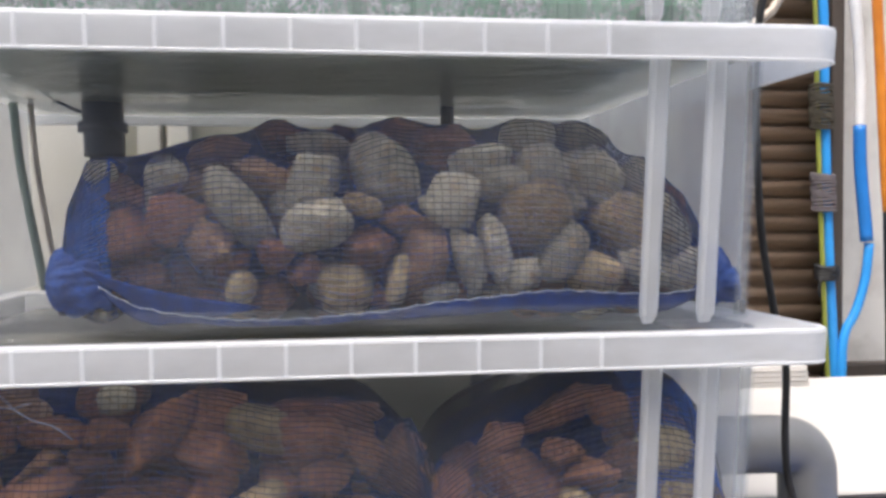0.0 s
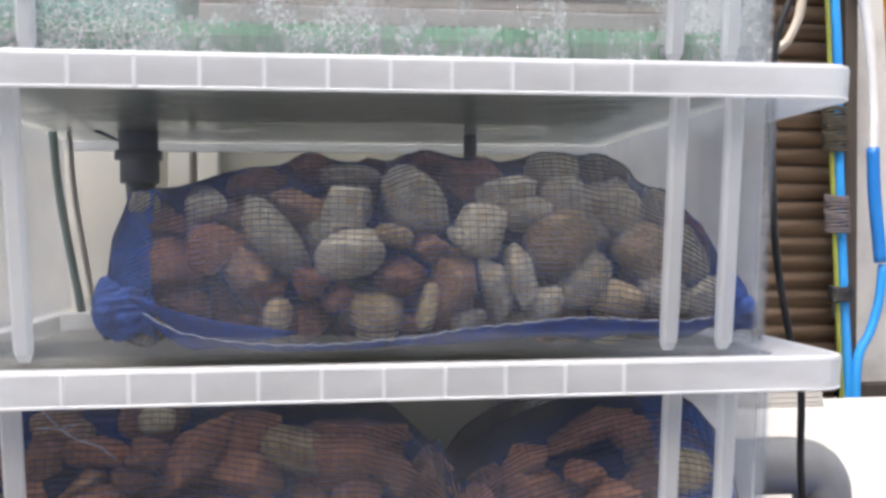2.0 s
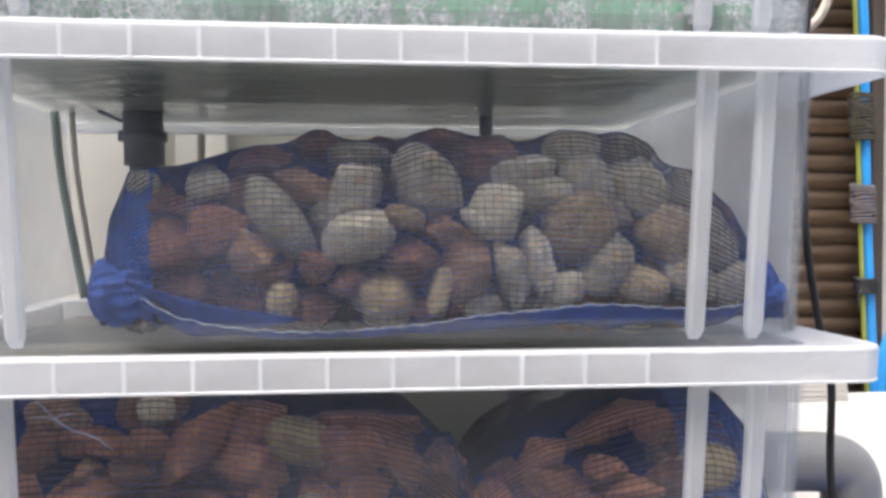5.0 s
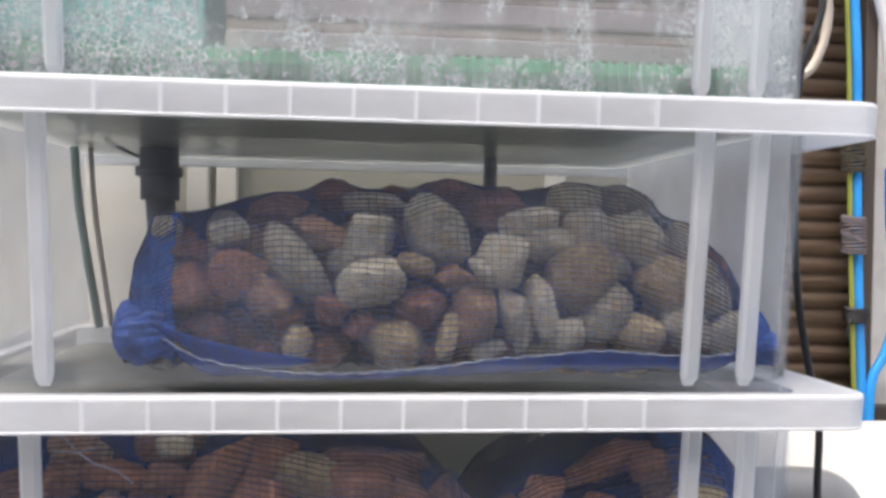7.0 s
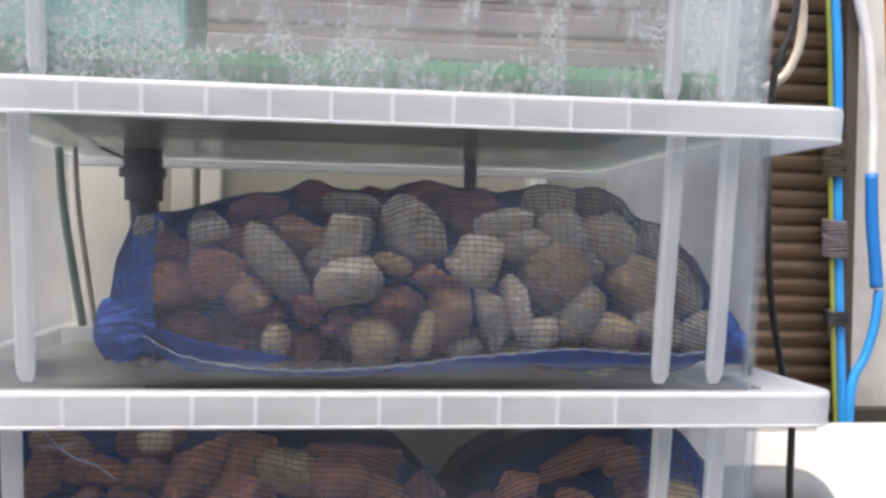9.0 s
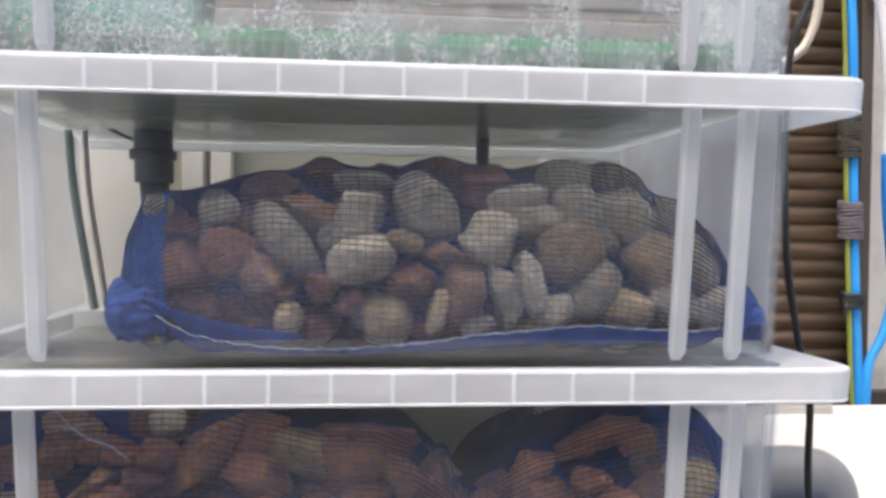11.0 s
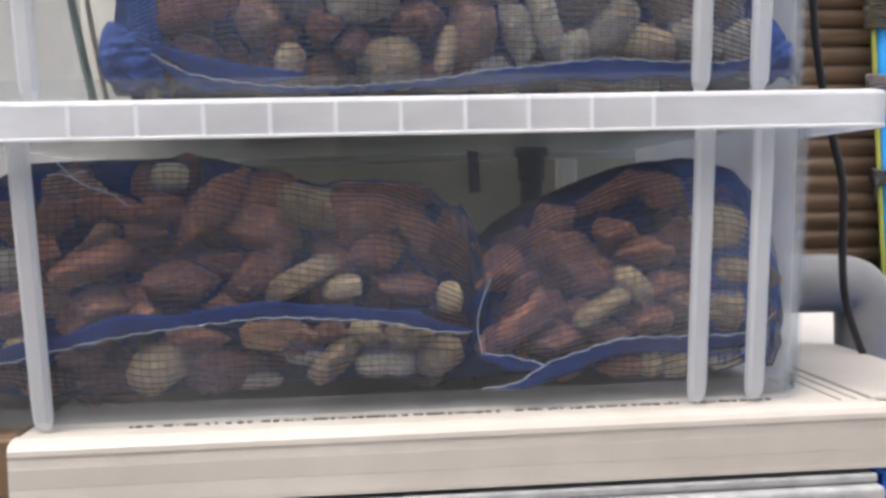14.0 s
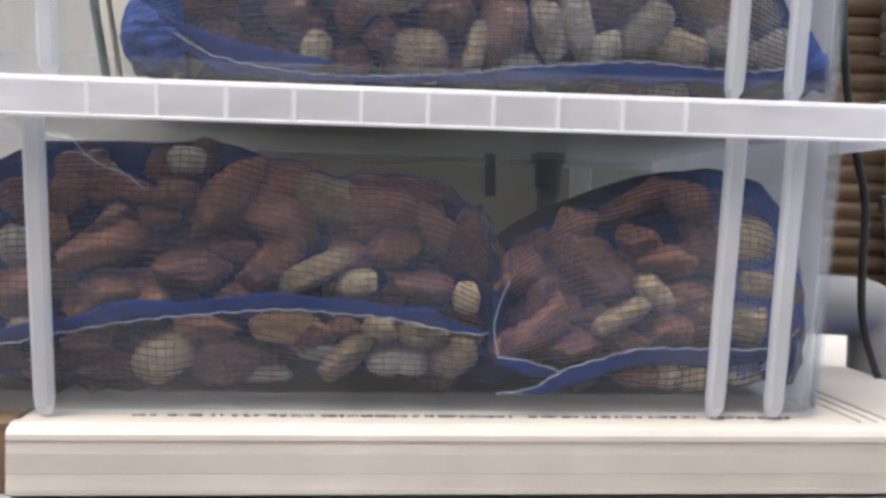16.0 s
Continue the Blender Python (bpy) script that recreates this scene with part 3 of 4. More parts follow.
    for rx in (-0.229, inner_left, 0.1935, 0.229):
        s = 1 if rx > 0 else -1
        bm = bmesh.new()
        loops = []
        for z, wd, dep in ((foot - 0.0010, 0.0028, 0.0022), (foot + 0.004, 0.0046, 0.0062), (foot + 0.010, 0.0050, 0.0066), (rim_z - 0.03, 0.0054, 0.0066), (rim_z - 0.004, 0.0054, 0.0066)):
            k = (z - base_z) / (rim_z - base_z)
            xc = rx + s * 0.0062 * (k - 0.5)
            yc = yf_b + (yf_t - yf_b) * k
            loops.append([(xc - wd, yc + 0.0005, z), (xc - wd, yc - dep * 0.72, z), (xc - wd * 0.62, yc - dep, z), (xc + wd * 0.62, yc - dep, z), (xc + wd, yc - dep * 0.72, z), (xc + wd, yc + 0.0005, z)])
        part("rib", loft(loops, True, True), PLASTIC_RIB, ob, "milky upright rib")
    for s in (-1, 1):
        loops = []
        for z, hw in ((base_z + 0.006, hw_b - th - 0.0006), (rim_z - 0.002, hw_t - th - 0.0006)):
            xa, xb = sorted((s * hw, s * (hw - 0.0008)))
            loops.append([(xa, 0.042, z), (xb, 0.042, z), (xb, 0.385, z), (xa, 0.385, z)])
        # Liner added inside the tub's own side wall to carry its haze.
        part("side_liner", loft(loops, True, True), PLASTIC_SIDE_HAZE if skin is PLASTIC else PLASTIC_SIDE_WET, ob, "milky liner added inside the side wall")
        bm = loft([rounded_loop(s * 0.2530 - 0.0008 - 0.0035 * (1 - k) * s, s * 0.2530 + 0.0008 - 0.0035 * (1 - k) * s, yf_b + (yf_t - yf_b) * k - 0.0008, yf_b + (yf_t - yf_b) * k + 0.0004, 0.0003, base_z + 0.008 + k * (rim_z - base_z - 0.03), 1) for k in (0, 1)], True, True)
        part("edge_crease", bm, PLASTIC_FOOT, ob)
        # Strip added to give the side face the haze of a grazing view.
        loops = []
        for k in (0.03, 0.97):
            hw, yf = hw_b + (hw_t - hw_b) * k, yf_b + (yf_t - yf_b) * k
            pts = [(hw - 0.013, yf + 0.0022), (hw - 0.007, yf + 0.0026), (hw - 0.0035, yf + 0.0060), (hw - 0.0026, yf + 0.013), (hw - 0.0036, yf + 0.013), (hw - 0.0046, yf + 0.0066), (hw - 0.0075, yf + 0.0036), (hw - 0.013, yf + 0.0032)]
            loops.append([(s * px, py, base_z + k * (rim_z - base_z)) for px, py in pts])
        part("corner_haze_strip", loft(loops, True, True), PLASTIC_FOOT, ob, "hazy strip added along the corner")
    return ob


RIM_TOP, RIM_MID = 0.3446, 0.1674
storage_box("clear plastic storage box holding two net bags of red stones", 0.0020, RIM_MID, -0.0163, inner_left=-0.1900)
storage_box("clear plastic storage box of water holding a net bag of stones", 0.0065, RIM_TOP, 0.1682)
storage_box("clear plastic storage box misted with condensation", 0.0100, 0.5250, 0.3454, PLASTIC_MIST)

for dx, z in ((0.0065, 0.3300), (0.0020, 0.1520)):
    bm = bmesh.new()
    nx, ny = 40, 30
    g = [[bm.verts.new((dx - 0.258 + 0.516 * i / nx, 0.0225 + 0.374 * j / ny, z + 0.0006 * noise.noise(Vector((i * 0.4, j * 0.5, z * 50))))) for j in range(ny + 1)] for i in range(nx + 1)]
    for i in range(nx):
        for j in range(ny):
            bm.faces.new((g[i][j], g[i + 1][j], g[i + 1][j + 1], g[i][j + 1]))
    tagged(part("water", bm, WATER, smooth=True), "still water surface inside a storage box", "water", kind="structure")


# ---- stones ----
def ico(sub):
    bm = bmesh.new()
    bmesh.ops.create_icosphere(bm, subdivisions=sub, radius=1)
    v = np.array([q.co[:] for q in bm.verts])
    f = [tuple(x.index for x in q.verts) for q in bm.faces]
    bm.free()
    return v / np.linalg.norm(v, axis=1)[:, None], f


DIRS, TRIS = ico(4)
DIRS_S, TRIS_S = ico(3)


def stone_mesh(rng, length, width, depth, angular, fine=True):
    """A worn stone: soft planes cut from a ball, stretched, with fine lumps."""
    dirs, tris = (DIRS, TRIS) if fine else (DIRS_S, TRIS_S)
    k = 10 if angular else 24
    at = (np.arange(k) + 0.5) / k
    turn = np.arange(k) * 2.39996 + rng.uniform(0, 6)
    flat = np.sqrt(1 - (1 - 2 * at) ** 2)
    n = np.stack([flat * np.cos(turn), 1 - 2 * at, flat * np.sin(turn)], 1) + rng.normal(size=(k, 3)) * (0.24 if angular else 0.16)
    n /= np.linalg.norm(n, axis=1)[:, None]
    d = rng.uniform(0.70, 1.02, k) if angular else rng.uniform(0.88, 1.02, k)
    p = 60 if angular else 18
    dots = np.maximum(dirs @ n.T, 0) / d
    r = np.minimum(((dots ** p).sum(1) + 1e-9) ** (-1 / p), 1.25)
    off = rng.uniform(0, 50, 3)
    amp = 0.11 if angular else 0.05
    r = r * np.array([1 + amp * (noise.noise(Vector(q * 2.2 + off)) + 0.6 * noise.noise(Vector(q * 5 + off)) + 0.3 * noise.noise(Vector(q * 11 + off))) for q in dirs])
    v = dirs * r[:, None]
    v = np.sign(v) * np.abs(v) ** (1.0 if angular else 0.82)
    v /= np.abs(v).max(0)
    return mesh_from("stone", v * np.array([length, depth, width]) / 2, tris)


class Sack:
    """The outline of a filled net bag lying along x, as a rounded section at every x."""

    def __init__(self, tops, bottom, front, depth, lean=0.0, round_=0.62):
        self.xs, self.zs = [t[0] for t in tops], [t[1] for t in tops]
        self.bottom, self.front, self.depth, self.lean, self.e = bottom, front, depth, lean, round_

    def section(self, x):
        zt = float(np.interp(x, self.xs, self.zs))
        x0, x1 = self.xs[0], self.xs[-1]
        u = abs((x - (x0 + x1) / 2) / ((x1 - x0) / 2))
        full = max(0.02, (1 - min(1, u) ** 5)) ** 0.5
        a = self.depth / 2 * (0.35 + 0.65 * full)
        return self.front + 0.010 * (1 - full) + a, (zt + self.bottom) / 2, a, max(0.003, (zt - self.bottom) / 2)

    def point(self, x, ang):
        yc, zc, a, b = self.section(x)
        c, s = math.cos(ang), math.sin(ang)
        e = self.e
        y = yc - a * math.copysign(abs(c) ** e, c)
        z = zc + b * math.copysign(abs(s) ** e, s)
        return x, y + self.lean * max(0, z - zc), z

    def front_at(self, x, z):
        yc, zc, a, b = self.section(x)
        u = min(0.97, abs(z - zc) / b)
        return yc - a * (1 - u ** (2 / self.e)) ** (self.e / 2) + self.lean * max(0, z - zc)


LOOSE = {}


def fill_sack(sack, sets, seed, group, fillers, mix, swell):
    """Stones as (x, z, length, width, lean, set back) in millimetres and degrees, seated against the front of the net."""
    rng = np.random.default_rng(seed)
    solid = []
    for col, rows in sets:
        mat, label = ROCKS[col]
        for x, z, ln, wd, ang, back in rows:
            x, z, ln, wd = x / 1000, z / 1000, ln / 1000 * swell, wd / 1000 * swell
            half = 0.45 * math.hypot(ln * math.cos(radians(ang)), wd * math.sin(radians(ang)))
            x = min(max(x, sack.xs[0] + half), sack.xs[-1] - half)
            tall = math.hypot(ln * math.sin(radians(ang)), wd * math.cos(radians(ang)))
            z = min(max(z, sack.bottom + 0.30 * tall + 0.001), max(sack.bottom + 0.01, sack.section(x)[1] + sack.section(x)[3] - 0.46 * tall - 0.002))
            dep = 0.5 * (ln + wd) * rng.uniform(0.75, 0.95)
            me = stone_mesh(rng, ln, wd, dep, col in "RO" or rng.random() < 0.25)
            ob = new("stone", me)
            me.materials.append(mat)
            y = sack.front_at(x, z) + dep * 0.46 + 0.0005 + min(back, 8) / 1000
            ob.matrix_basis = pose(x, y, z, rng.uniform(-8, 8), -ang, rng.uniform(-9, 9))
            tagged(ob, label + " in a blue net bag", "stone", group)
            m = np.array(ob.matrix_basis)
            solid.append((np.array([q.co[:] for q in me.vertices]) @ m[:3, :3].T + m[:3, 3], [tuple(q.vertices) for q in me.polygons]))
    shapes = []
    for i in range(8):
        me = stone_mesh(rng, 0.036, 0.026, 0.024, i % 2 == 0, False)
        shapes.append((np.array([q.co[:] for q in me.vertices]), [tuple(q.vertices) for q in me.polygons]))
        bpy.data.meshes.remove(me)
    x0, x1 = sack.xs[0], sack.xs[-1]
    names = sorted(set(mix))
    pieces, slots = [], []
    for i in range(fillers):
        x = rng.uniform(x0 + 0.022, x1 - 0.022)
        yc, zc, a, b = sack.section(x)
        zt = rng.uniform(sack.bottom + 0.012, zc + b - 0.018) if b > 0.018 else zc
        y = sack.front_at(x, zt) + rng.uniform(0.030, 0.042)
        verts, tris = shapes[int(rng.integers(8))]
        m = np.array(pose(x, y, zt, *rng.uniform(0, 360, 3)))
        pieces.append((verts @ m[:3, :3].T + m[:3, 3], tris))
        slots += [names.index(mix[int(rng.integers(len(mix)))])] * len(tris)
    v, f = joined(solid + pieces)
    LOOSE[id(sack)] = BVHTree.FromPolygons([tuple(q) for q in v], f)
    v, f = joined(pieces)
    me = mesh_from("stone_fill", v, f)
    for n in names:
        me.materials.append(ROCKS[n][0])
    me.polygons.foreach_set("material_index", slots)
    tagged(new("stone_fill", me), "many stones packed deep in a net bag", "stones", kind="stuff")


def netting(sack, seed, cell_x=0.0050, cell_v=0.0041, r=0.00033, span=None, inset=0.0):
    """Two sets of crossing threads drawn tight over the stones: even steps round the outline, held out where stones press."""
    x0, x1 = span or (sack.xs[0], sack.xs[-1])
    nx = int((x1 - x0) / cell_x)
    nv = int(2 * (sack.depth + 0.12) * 0.95 / cell_v)
    tree = LOOSE[id(sack)]
    off = seed * 3.7
    grid, outs = np.zeros((nx + 1, nv, 3)), np.zeros((nx + 1, nv, 3))
    floor_off = np.full((nx + 1, nv), -0.0100)
    angs = np.linspace(-math.pi, math.pi, 361)
    for i in range(nx + 1):
        x = x0 + (x1 - x0) * i / nx
        ring = np.array([sack.point(x, a) for a in angs])
        run = np.concatenate([[0], np.cumsum(np.linalg.norm(np.diff(ring, axis=0), axis=1))])
        yc, zc, _, _ = sack.section(x)
        for k in range(nv):
            w = noise.noise(Vector((x * 16 + off, k * 0.06, 3.0)))
            at = (k + 0.5 + 0.45 * w) / nv * run[-1]
            p = Vector([float(np.interp(at, run, ring[:, c])) for c in range(3)])
            p.x += 0.0022 * noise.noise(Vector((x * 20, k * 0.07 + off, 8.0)))
            out = Vector((0, p.y - yc, p.z - zc)).normalized()
            grid[i, k], outs[i, k] = p, out
            hit, _, _, dist = tree.ray_cast(p + out * 0.05, -out, 0.075)
            if hit is not None:
                floor_off[i, k] = max(-0.0100, 0.05 - dist + 0.0007)
    lift = floor_off.copy()
    for _ in range(16):
        pad = np.concatenate([lift[:1], lift, lift[-1:]])
        mean = (pad[:-2] + pad[2:] + np.roll(lift, 1, 1) + np.roll(lift, -1, 1)) / 4
        lift = np.maximum(floor_off, 0.35 * lift + 0.65 * mean)
    grid += outs * (lift - inset)[:, :, None]
    grid[:, :, 1] = np.maximum(grid[:, :, 1], 0.0272)
    grid[:, :, 2] = np.maximum(grid[:, :, 2], sack.bottom + 0.0004)
    pieces = [tube_data(grid[i], r * 0.70, 3, closed=True) for i in range(nx + 1)]
    pieces += [tube_data(grid[:, k], r * 1.45, 3, caps=False) for k in range(nv)]
    v, f = joined(pieces)
    return mesh_from("netting", v, f, False)


def gap_shell(bag, sack, seed, inset=0.029):
    """A solid shell added inside the net, filling gaps between stones with dark blue."""
    x0, x1 = sack.xs[0] + 0.006, sack.xs[-1] - 0.006
    nx, nv = 90, 110
    vs = []
    for i in range(nx + 1):
        x = x0 + (x1 - x0) * i / nx
        yc, zc, a, b = sack.section(x)
        for k in range(nv):
            p = Vector(sack.point(x, 2 * math.pi * k / nv))
            out = Vector((0, p.y - yc, p.z - zc)).normalized()
            d = min(inset * abs(out.y) + 0.007 * abs(out.z), 0.6 * b) + 0.0035 * noise.noise(Vector((x * 60 + seed, k * 0.3, 2.0)))
            p -= out * d
            p.z = max(p.z, sack.bottom + 0.001)
            vs.append(p)
    faces = [(i * nv + k, i * nv + (k + 1) % nv, (i + 1) * nv + (k + 1) % nv, (i + 1) * nv + k) for i in range(nx) for k in range(nv)]
    put_part("gap_shell", mesh_from("gap_shell", vs, faces), HEM, bag, "solid blue shell added to fill the gaps between stones")


def hem(bag, sack, line, wide, up, stitch=True):
    """A doubled hem of woven net with a stitched edge, lying on the sack's front."""
    path = spline([(x, 0, z) for x, z in line], 0.004)
    vs, thread = [], []
    rows = 5
    for i, (x, _, z) in enumerate(path):
        ease = min(1.0, (i + 1) / 9, (len(path) - i) / 9)
        for k in range(rows):
            zz = z + ease * (wide if up else -min(wide, z - sack.bottom - 0.0006)) * k / (rows - 1) * (0.75 + 0.35 * noise.noise(Vector((x * 30, z * 9, 2.0))))
            y = sack.front_at(x, min(max(zz, sack.bottom + 0.030), sack.section(x)[1] + 0.03))
            vs.append((x, max(0.0268, y - 0.0030) - 0.0004 * noise.noise(Vector((x * 70, k * 0.7, 5.0))), zz))
        thread.append((x, vs[-rows][1] - 0.0011, z + 0.0006 * math.sin(i * 1.9) + 0.0004 * noise.noise(Vector((x * 300, 1, 1)))))
    faces = [(i * rows + k, (i + 1) * rows + k, (i + 1) * rows + k + 1, i * rows + k + 1) for i in range(len(path) - 1) for k in range(rows - 1)]
    ob = put_part("hem", mesh_from("hem", vs, faces), HEM, bag, "dense folded blue hem")
    mod = ob.modifiers.new("thick", "SOLIDIFY")
    mod.thickness = 0.0006
    if stitch:
        v, f = tube_data(np.array(thread), 0.00026, 5)
        put_part("stitching", mesh_from("stitching", v, f), STITCH, bag, "white stitched thread")


def gather(bag, base_pt, tip, r0, r1, seed):
    """A bunched, pleated end of the net."""
    base_pt, tip = np.array(base_pt), np.array(tip)
    axis = tip - base_pt
    rows, cols = 16, 120
    a = np.cross(axis, (0, 1, 0))
    a /= np.linalg.norm(a)
    b = np.cross(axis, a)
    b /= np.linalg.norm(b)
    vs = []
    for i in range(rows + 1):
        t = i / rows
        r = (r0 + (r1 - r0) * t) * math.sqrt(max(0.0, 1 - max(0.0, (t - 0.72) / 0.28) ** 2) + 0.02)
        for k in range(cols):
            th = 2 * math.pi * k / cols
            pl = 1 + 0.05 * math.sin(19 * th + 5.5 * t + seed + 2 * math.sin(3 * th)) + 0.10 * noise.noise(Vector((th * 3, seed, t * 5))) + 0.36 * noise.noise(Vector((math.cos(th) * 2 + seed, math.sin(th) * 2, t * 3)))
            vs.append(base_pt + axis * (t + 0.10 * noise.noise(Vector((th * 2, seed, 1.0))) * t) + (a * math.cos(th) + b * math.sin(th) * 0.7) * r * pl)
    faces = [(i * cols + k, i * cols + (k + 1) % cols, (i + 1) * cols + (k + 1) % cols, (i + 1) * cols + k) for i in range(rows) for k in range(cols)]
    faces.append(tuple(rows * cols + k for k in range(cols)))
    put_part("gathered_end", mesh_from("gathered_end", vs, faces), BUNCH, bag, "bunched end of blue netting")


# the bag in the middle box
UP = Sack([(-0.147, 0.208), (-0.142, 0.250), (-0.133, 0.267), (-0.116, 0.279), (-0.095, 0.286), (-0.077, 0.292), (-0.06, 0.2960), (-0.02, 0.2960), (0.023, 0.2920), (0.049, 0.3015), (0.079, 0.3025), (0.105, 0.3000), (0.116, 0.3025), (0.143, 0.3015), (0.170, 0.2965), (0.186, 0.286), (0.210, 0.272), (0.234, 0.252), (0.250, 0.226), (0.256, 0.205)], 0.1712, 0.0305, 0.20, 0.16, 0.54)
up_pale_a = [(-44, 240, 56, 24, -52, 0), (2, 230, 42, 28, 12, 0), (1, 256, 32, 29, 81, 2), (3, 278, 41, 18, -3, 6), (-85, 259, 23, 17, 11, 5), (-124, 259, 18, 20, 1, 9), (-16, 243, 17, 16, 1, 6), (43, 261, 50, 36, -50, 0), (69, 239, 19, 9, -49, 0), (84, 245, 34, 31, 80, 1), (101, 268, 38, 19, 9, 1), (112, 255, 35, 23, -8, 3), (140, 261, 37, 31, -59, 2), (133, 282, 35, 24, 1, 8), (94, 208, 45, 21, -79, 0)]
up_pale_b = [(109, 215, 40, 17, -76, 0), (124, 197, 28, 20, 31, 0), (150, 212, 40, 27, 62, 0), (76, 188, 23, 12, 15, 1), (107, 186, 27, 12, 1, 2), (174, 258, 46, 37, -54, 1), (169, 281, 33, 23, -18, 8), (215, 228, 40, 32, -54, 1), (228, 201, 30, 21, 46, 0), (202, 205, 37, 27, -59, 1), (205, 257, 27, 24, -39, 6), (171, 176, 28, 17, 0, 2), (87, 176, 20, 9, 0, 3), (155, 243, 26, 26, 1, 6)]
up_red_a = [(-24, 214, 28, 25, 0, 3), (-81, 236, 39, 34, 5, 0), (-105, 223, 39, 34, 1, 6), (-64, 188, 20, 14, 0, 3), (-23, 186, 28, 26, 0, 2), (-5, 203, 25, 19, 1, 4), (31, 216, 37, 28, 16, 0), (-54, 273, 40, 21, 11, 8), (50, 286, 36, 27, 2, 8), (82, 276, 41, 30, 12, 5), (39, 186, 21, 15, 0, 3), (225, 256, 42, 15, -43, 4), (132, 177, 20, 14, -1, 2), (150, 179, 21, 17, 0, 2), (-97, 199, 31, 20, -20, 8)]
up_red_b = [(-49, 206, 24, 24, 1, 7), (15, 291, 25, 18, 2, 12), (-20, 283, 32, 21, 2, 12), (55, 179, 21, 11, 0, 3), (10, 177, 25, 11, 0, 4), (-108, 247, 27, 20, 1, 12)]
up_brown = [(-59, 219, 34, 31, -30, 1), (-26, 259, 43, 21, -14, 4), (51, 233, 25, 19, 1, 4), (66, 211, 54, 30, 82, 1)]
up_tan = [(-43, 193, 21, 18, 81, 0), (18, 192, 33, 31, 0, 0), (29, 241, 24, 13, -19, 0), (134, 236, 42, 41, 21, 0), (171, 199, 38, 23, -14, 0), (50, 197, 29, 13, 80, 0), (192, 230, 39, 34, -50, 1)]
fill_sack(UP, [("P", up_pale_a), ("P", up_pale_b), ("R", up_red_a), ("R", up_red_b), ("O", up_brown), ("Y", up_tan)], 11, "stones in the middle box", 60, "RRROP", 1.08)
bag = thing("net_bag", "blue netting bag full of pale and red stones", "bag", "net bags")
put_part("netting", netting(UP, 1), NET, bag)
gap_shell(bag, UP, 1)
hem(bag, UP, [(-0.128, 0.206), (-0.10, 0.197), (-0.07, 0.190), (-0.030, 0.184)], 0.017, False, False)
put_part("folded_layer", netting(UP, 5, 0.0021, 0.0024, 0.00042, (-0.146, -0.117), 0.0012), FOLD, bag, "doubled layer of blue netting")
hem(bag, UP, [(-0.120, 0.196), (-0.092, 0.183), (-0.034, 0.176), (0.034, 0.179), (0.07, 0.184), (0.106, 0.187), (0.142, 0.190), (0.178, 0.188), (0.208, 0.187), (0.236, 0.190)], 0.020, False)
gather(bag, (-0.118, 0.055, 0.198), (-0.152, 0.047, 0.199), 0.016, 0.0185, 2)
gather(bag, (0.236, 0.048, 0.188), (0.2600, 0.046, 0.201), 0.012, 0.021, 7)

# the two bags in the lower box
LL = Sack([(-0.250, 0.06), (-0.246, 0.128), (-0.21, 0.148), (-0.163, 0.1495), (-0.094, 0.1485), (-0.06, 0.138), (-0.026, 0.126), (0.009, 0.127), (0.037, 0.119), (0.060, 0.100), (0.070, 0.06)], -0.0120, 0.0320, 0.22, 0.08, 0.5)
ll_red_a = [(-95, 105, 65, 27, 49, 0), (-158, 78, 52, 25, 20, 0), (-161, 47, 46, 28, 11, 0), (-111, 64, 42, 25, -4, 0), (-71, 66, 36, 20, 36, 0), (-65, 94, 48, 32, -22, 3), (-7, 98, 47, 37, 11, 2), (4, 79, 35, 26, 6, 0), (21, 57, 41, 20, -15, 1), (54, 88, 45, 29, -64, 1), (30, 92, 32, 20, -59, 4), (5, 116, 67, 28, 1, 12), (-153, 108, 38, 20, -4, 8), (-122, 108, 26, 21, 11, 5), (-133, 92, 28, 18, 1, 6)]
ll_red_b = [(-131, 45, 20, 16, 30, 1), (-60, 115, 36, 29, 1, 9), (-202, 54, 29, 18, 21, 1), (-208, 103, 25, 22, 1, 5), (-185, 105, 25, 28, 1, 6), (-188, 86, 19, 19, 0, 7), (-89, 12, 48, 27, 5, 1), (-101, 31, 37, 15, 1, 3), (-164, 6, 31, 19, 0, 2), (-43, 26, 21, 20, 0, 3), (-197, 5, 22, 16, 0, 3), (-24, 32, 20, 13, 0, 4), (-170, 22, 28, 16, 0, 6), (-85, 48, 26, 19, 0, 7), (-21, 71, 26, 20, 1, 8)]
ll_red_c = [(59, 119, 20, 17, 1, 14), (-89, 74, 29, 20, 0, 8), (-60, 77, 26, 23, 1, 8)]
ll_tan = [(-34, 107, 40, 25, -14, 2), (-40, 65, 44, 15, 27, 0), (-16, 59, 23, 14, 10, 1), (48, 51, 15, 17, 0, 1), (-200, 31, 22, 10, 0, 2), (-127, 14, 35, 26, 32, 0), (-22, 16, 36, 17, 42, 0), (-2, 32, 22, 17, -10, 2), (24, 29, 28, 16, -8, 1), (42, 15, 27, 20, 25, 0)]
ll_pale = [(-117, 127, 20, 16, 1, 9), (-210, 77, 16, 20, 1, 4), (2, 12, 22, 16, 0, 4), (17, 12, 18, 17, 0, 4), (-70, 3, 31, 11, 0, 4), (-40, 18, 20, 11, 0, 5)]
ll_brown = [(-157, 93, 30, 14, 33, 4), (-53, 30, 49, 20, -5, 3)]
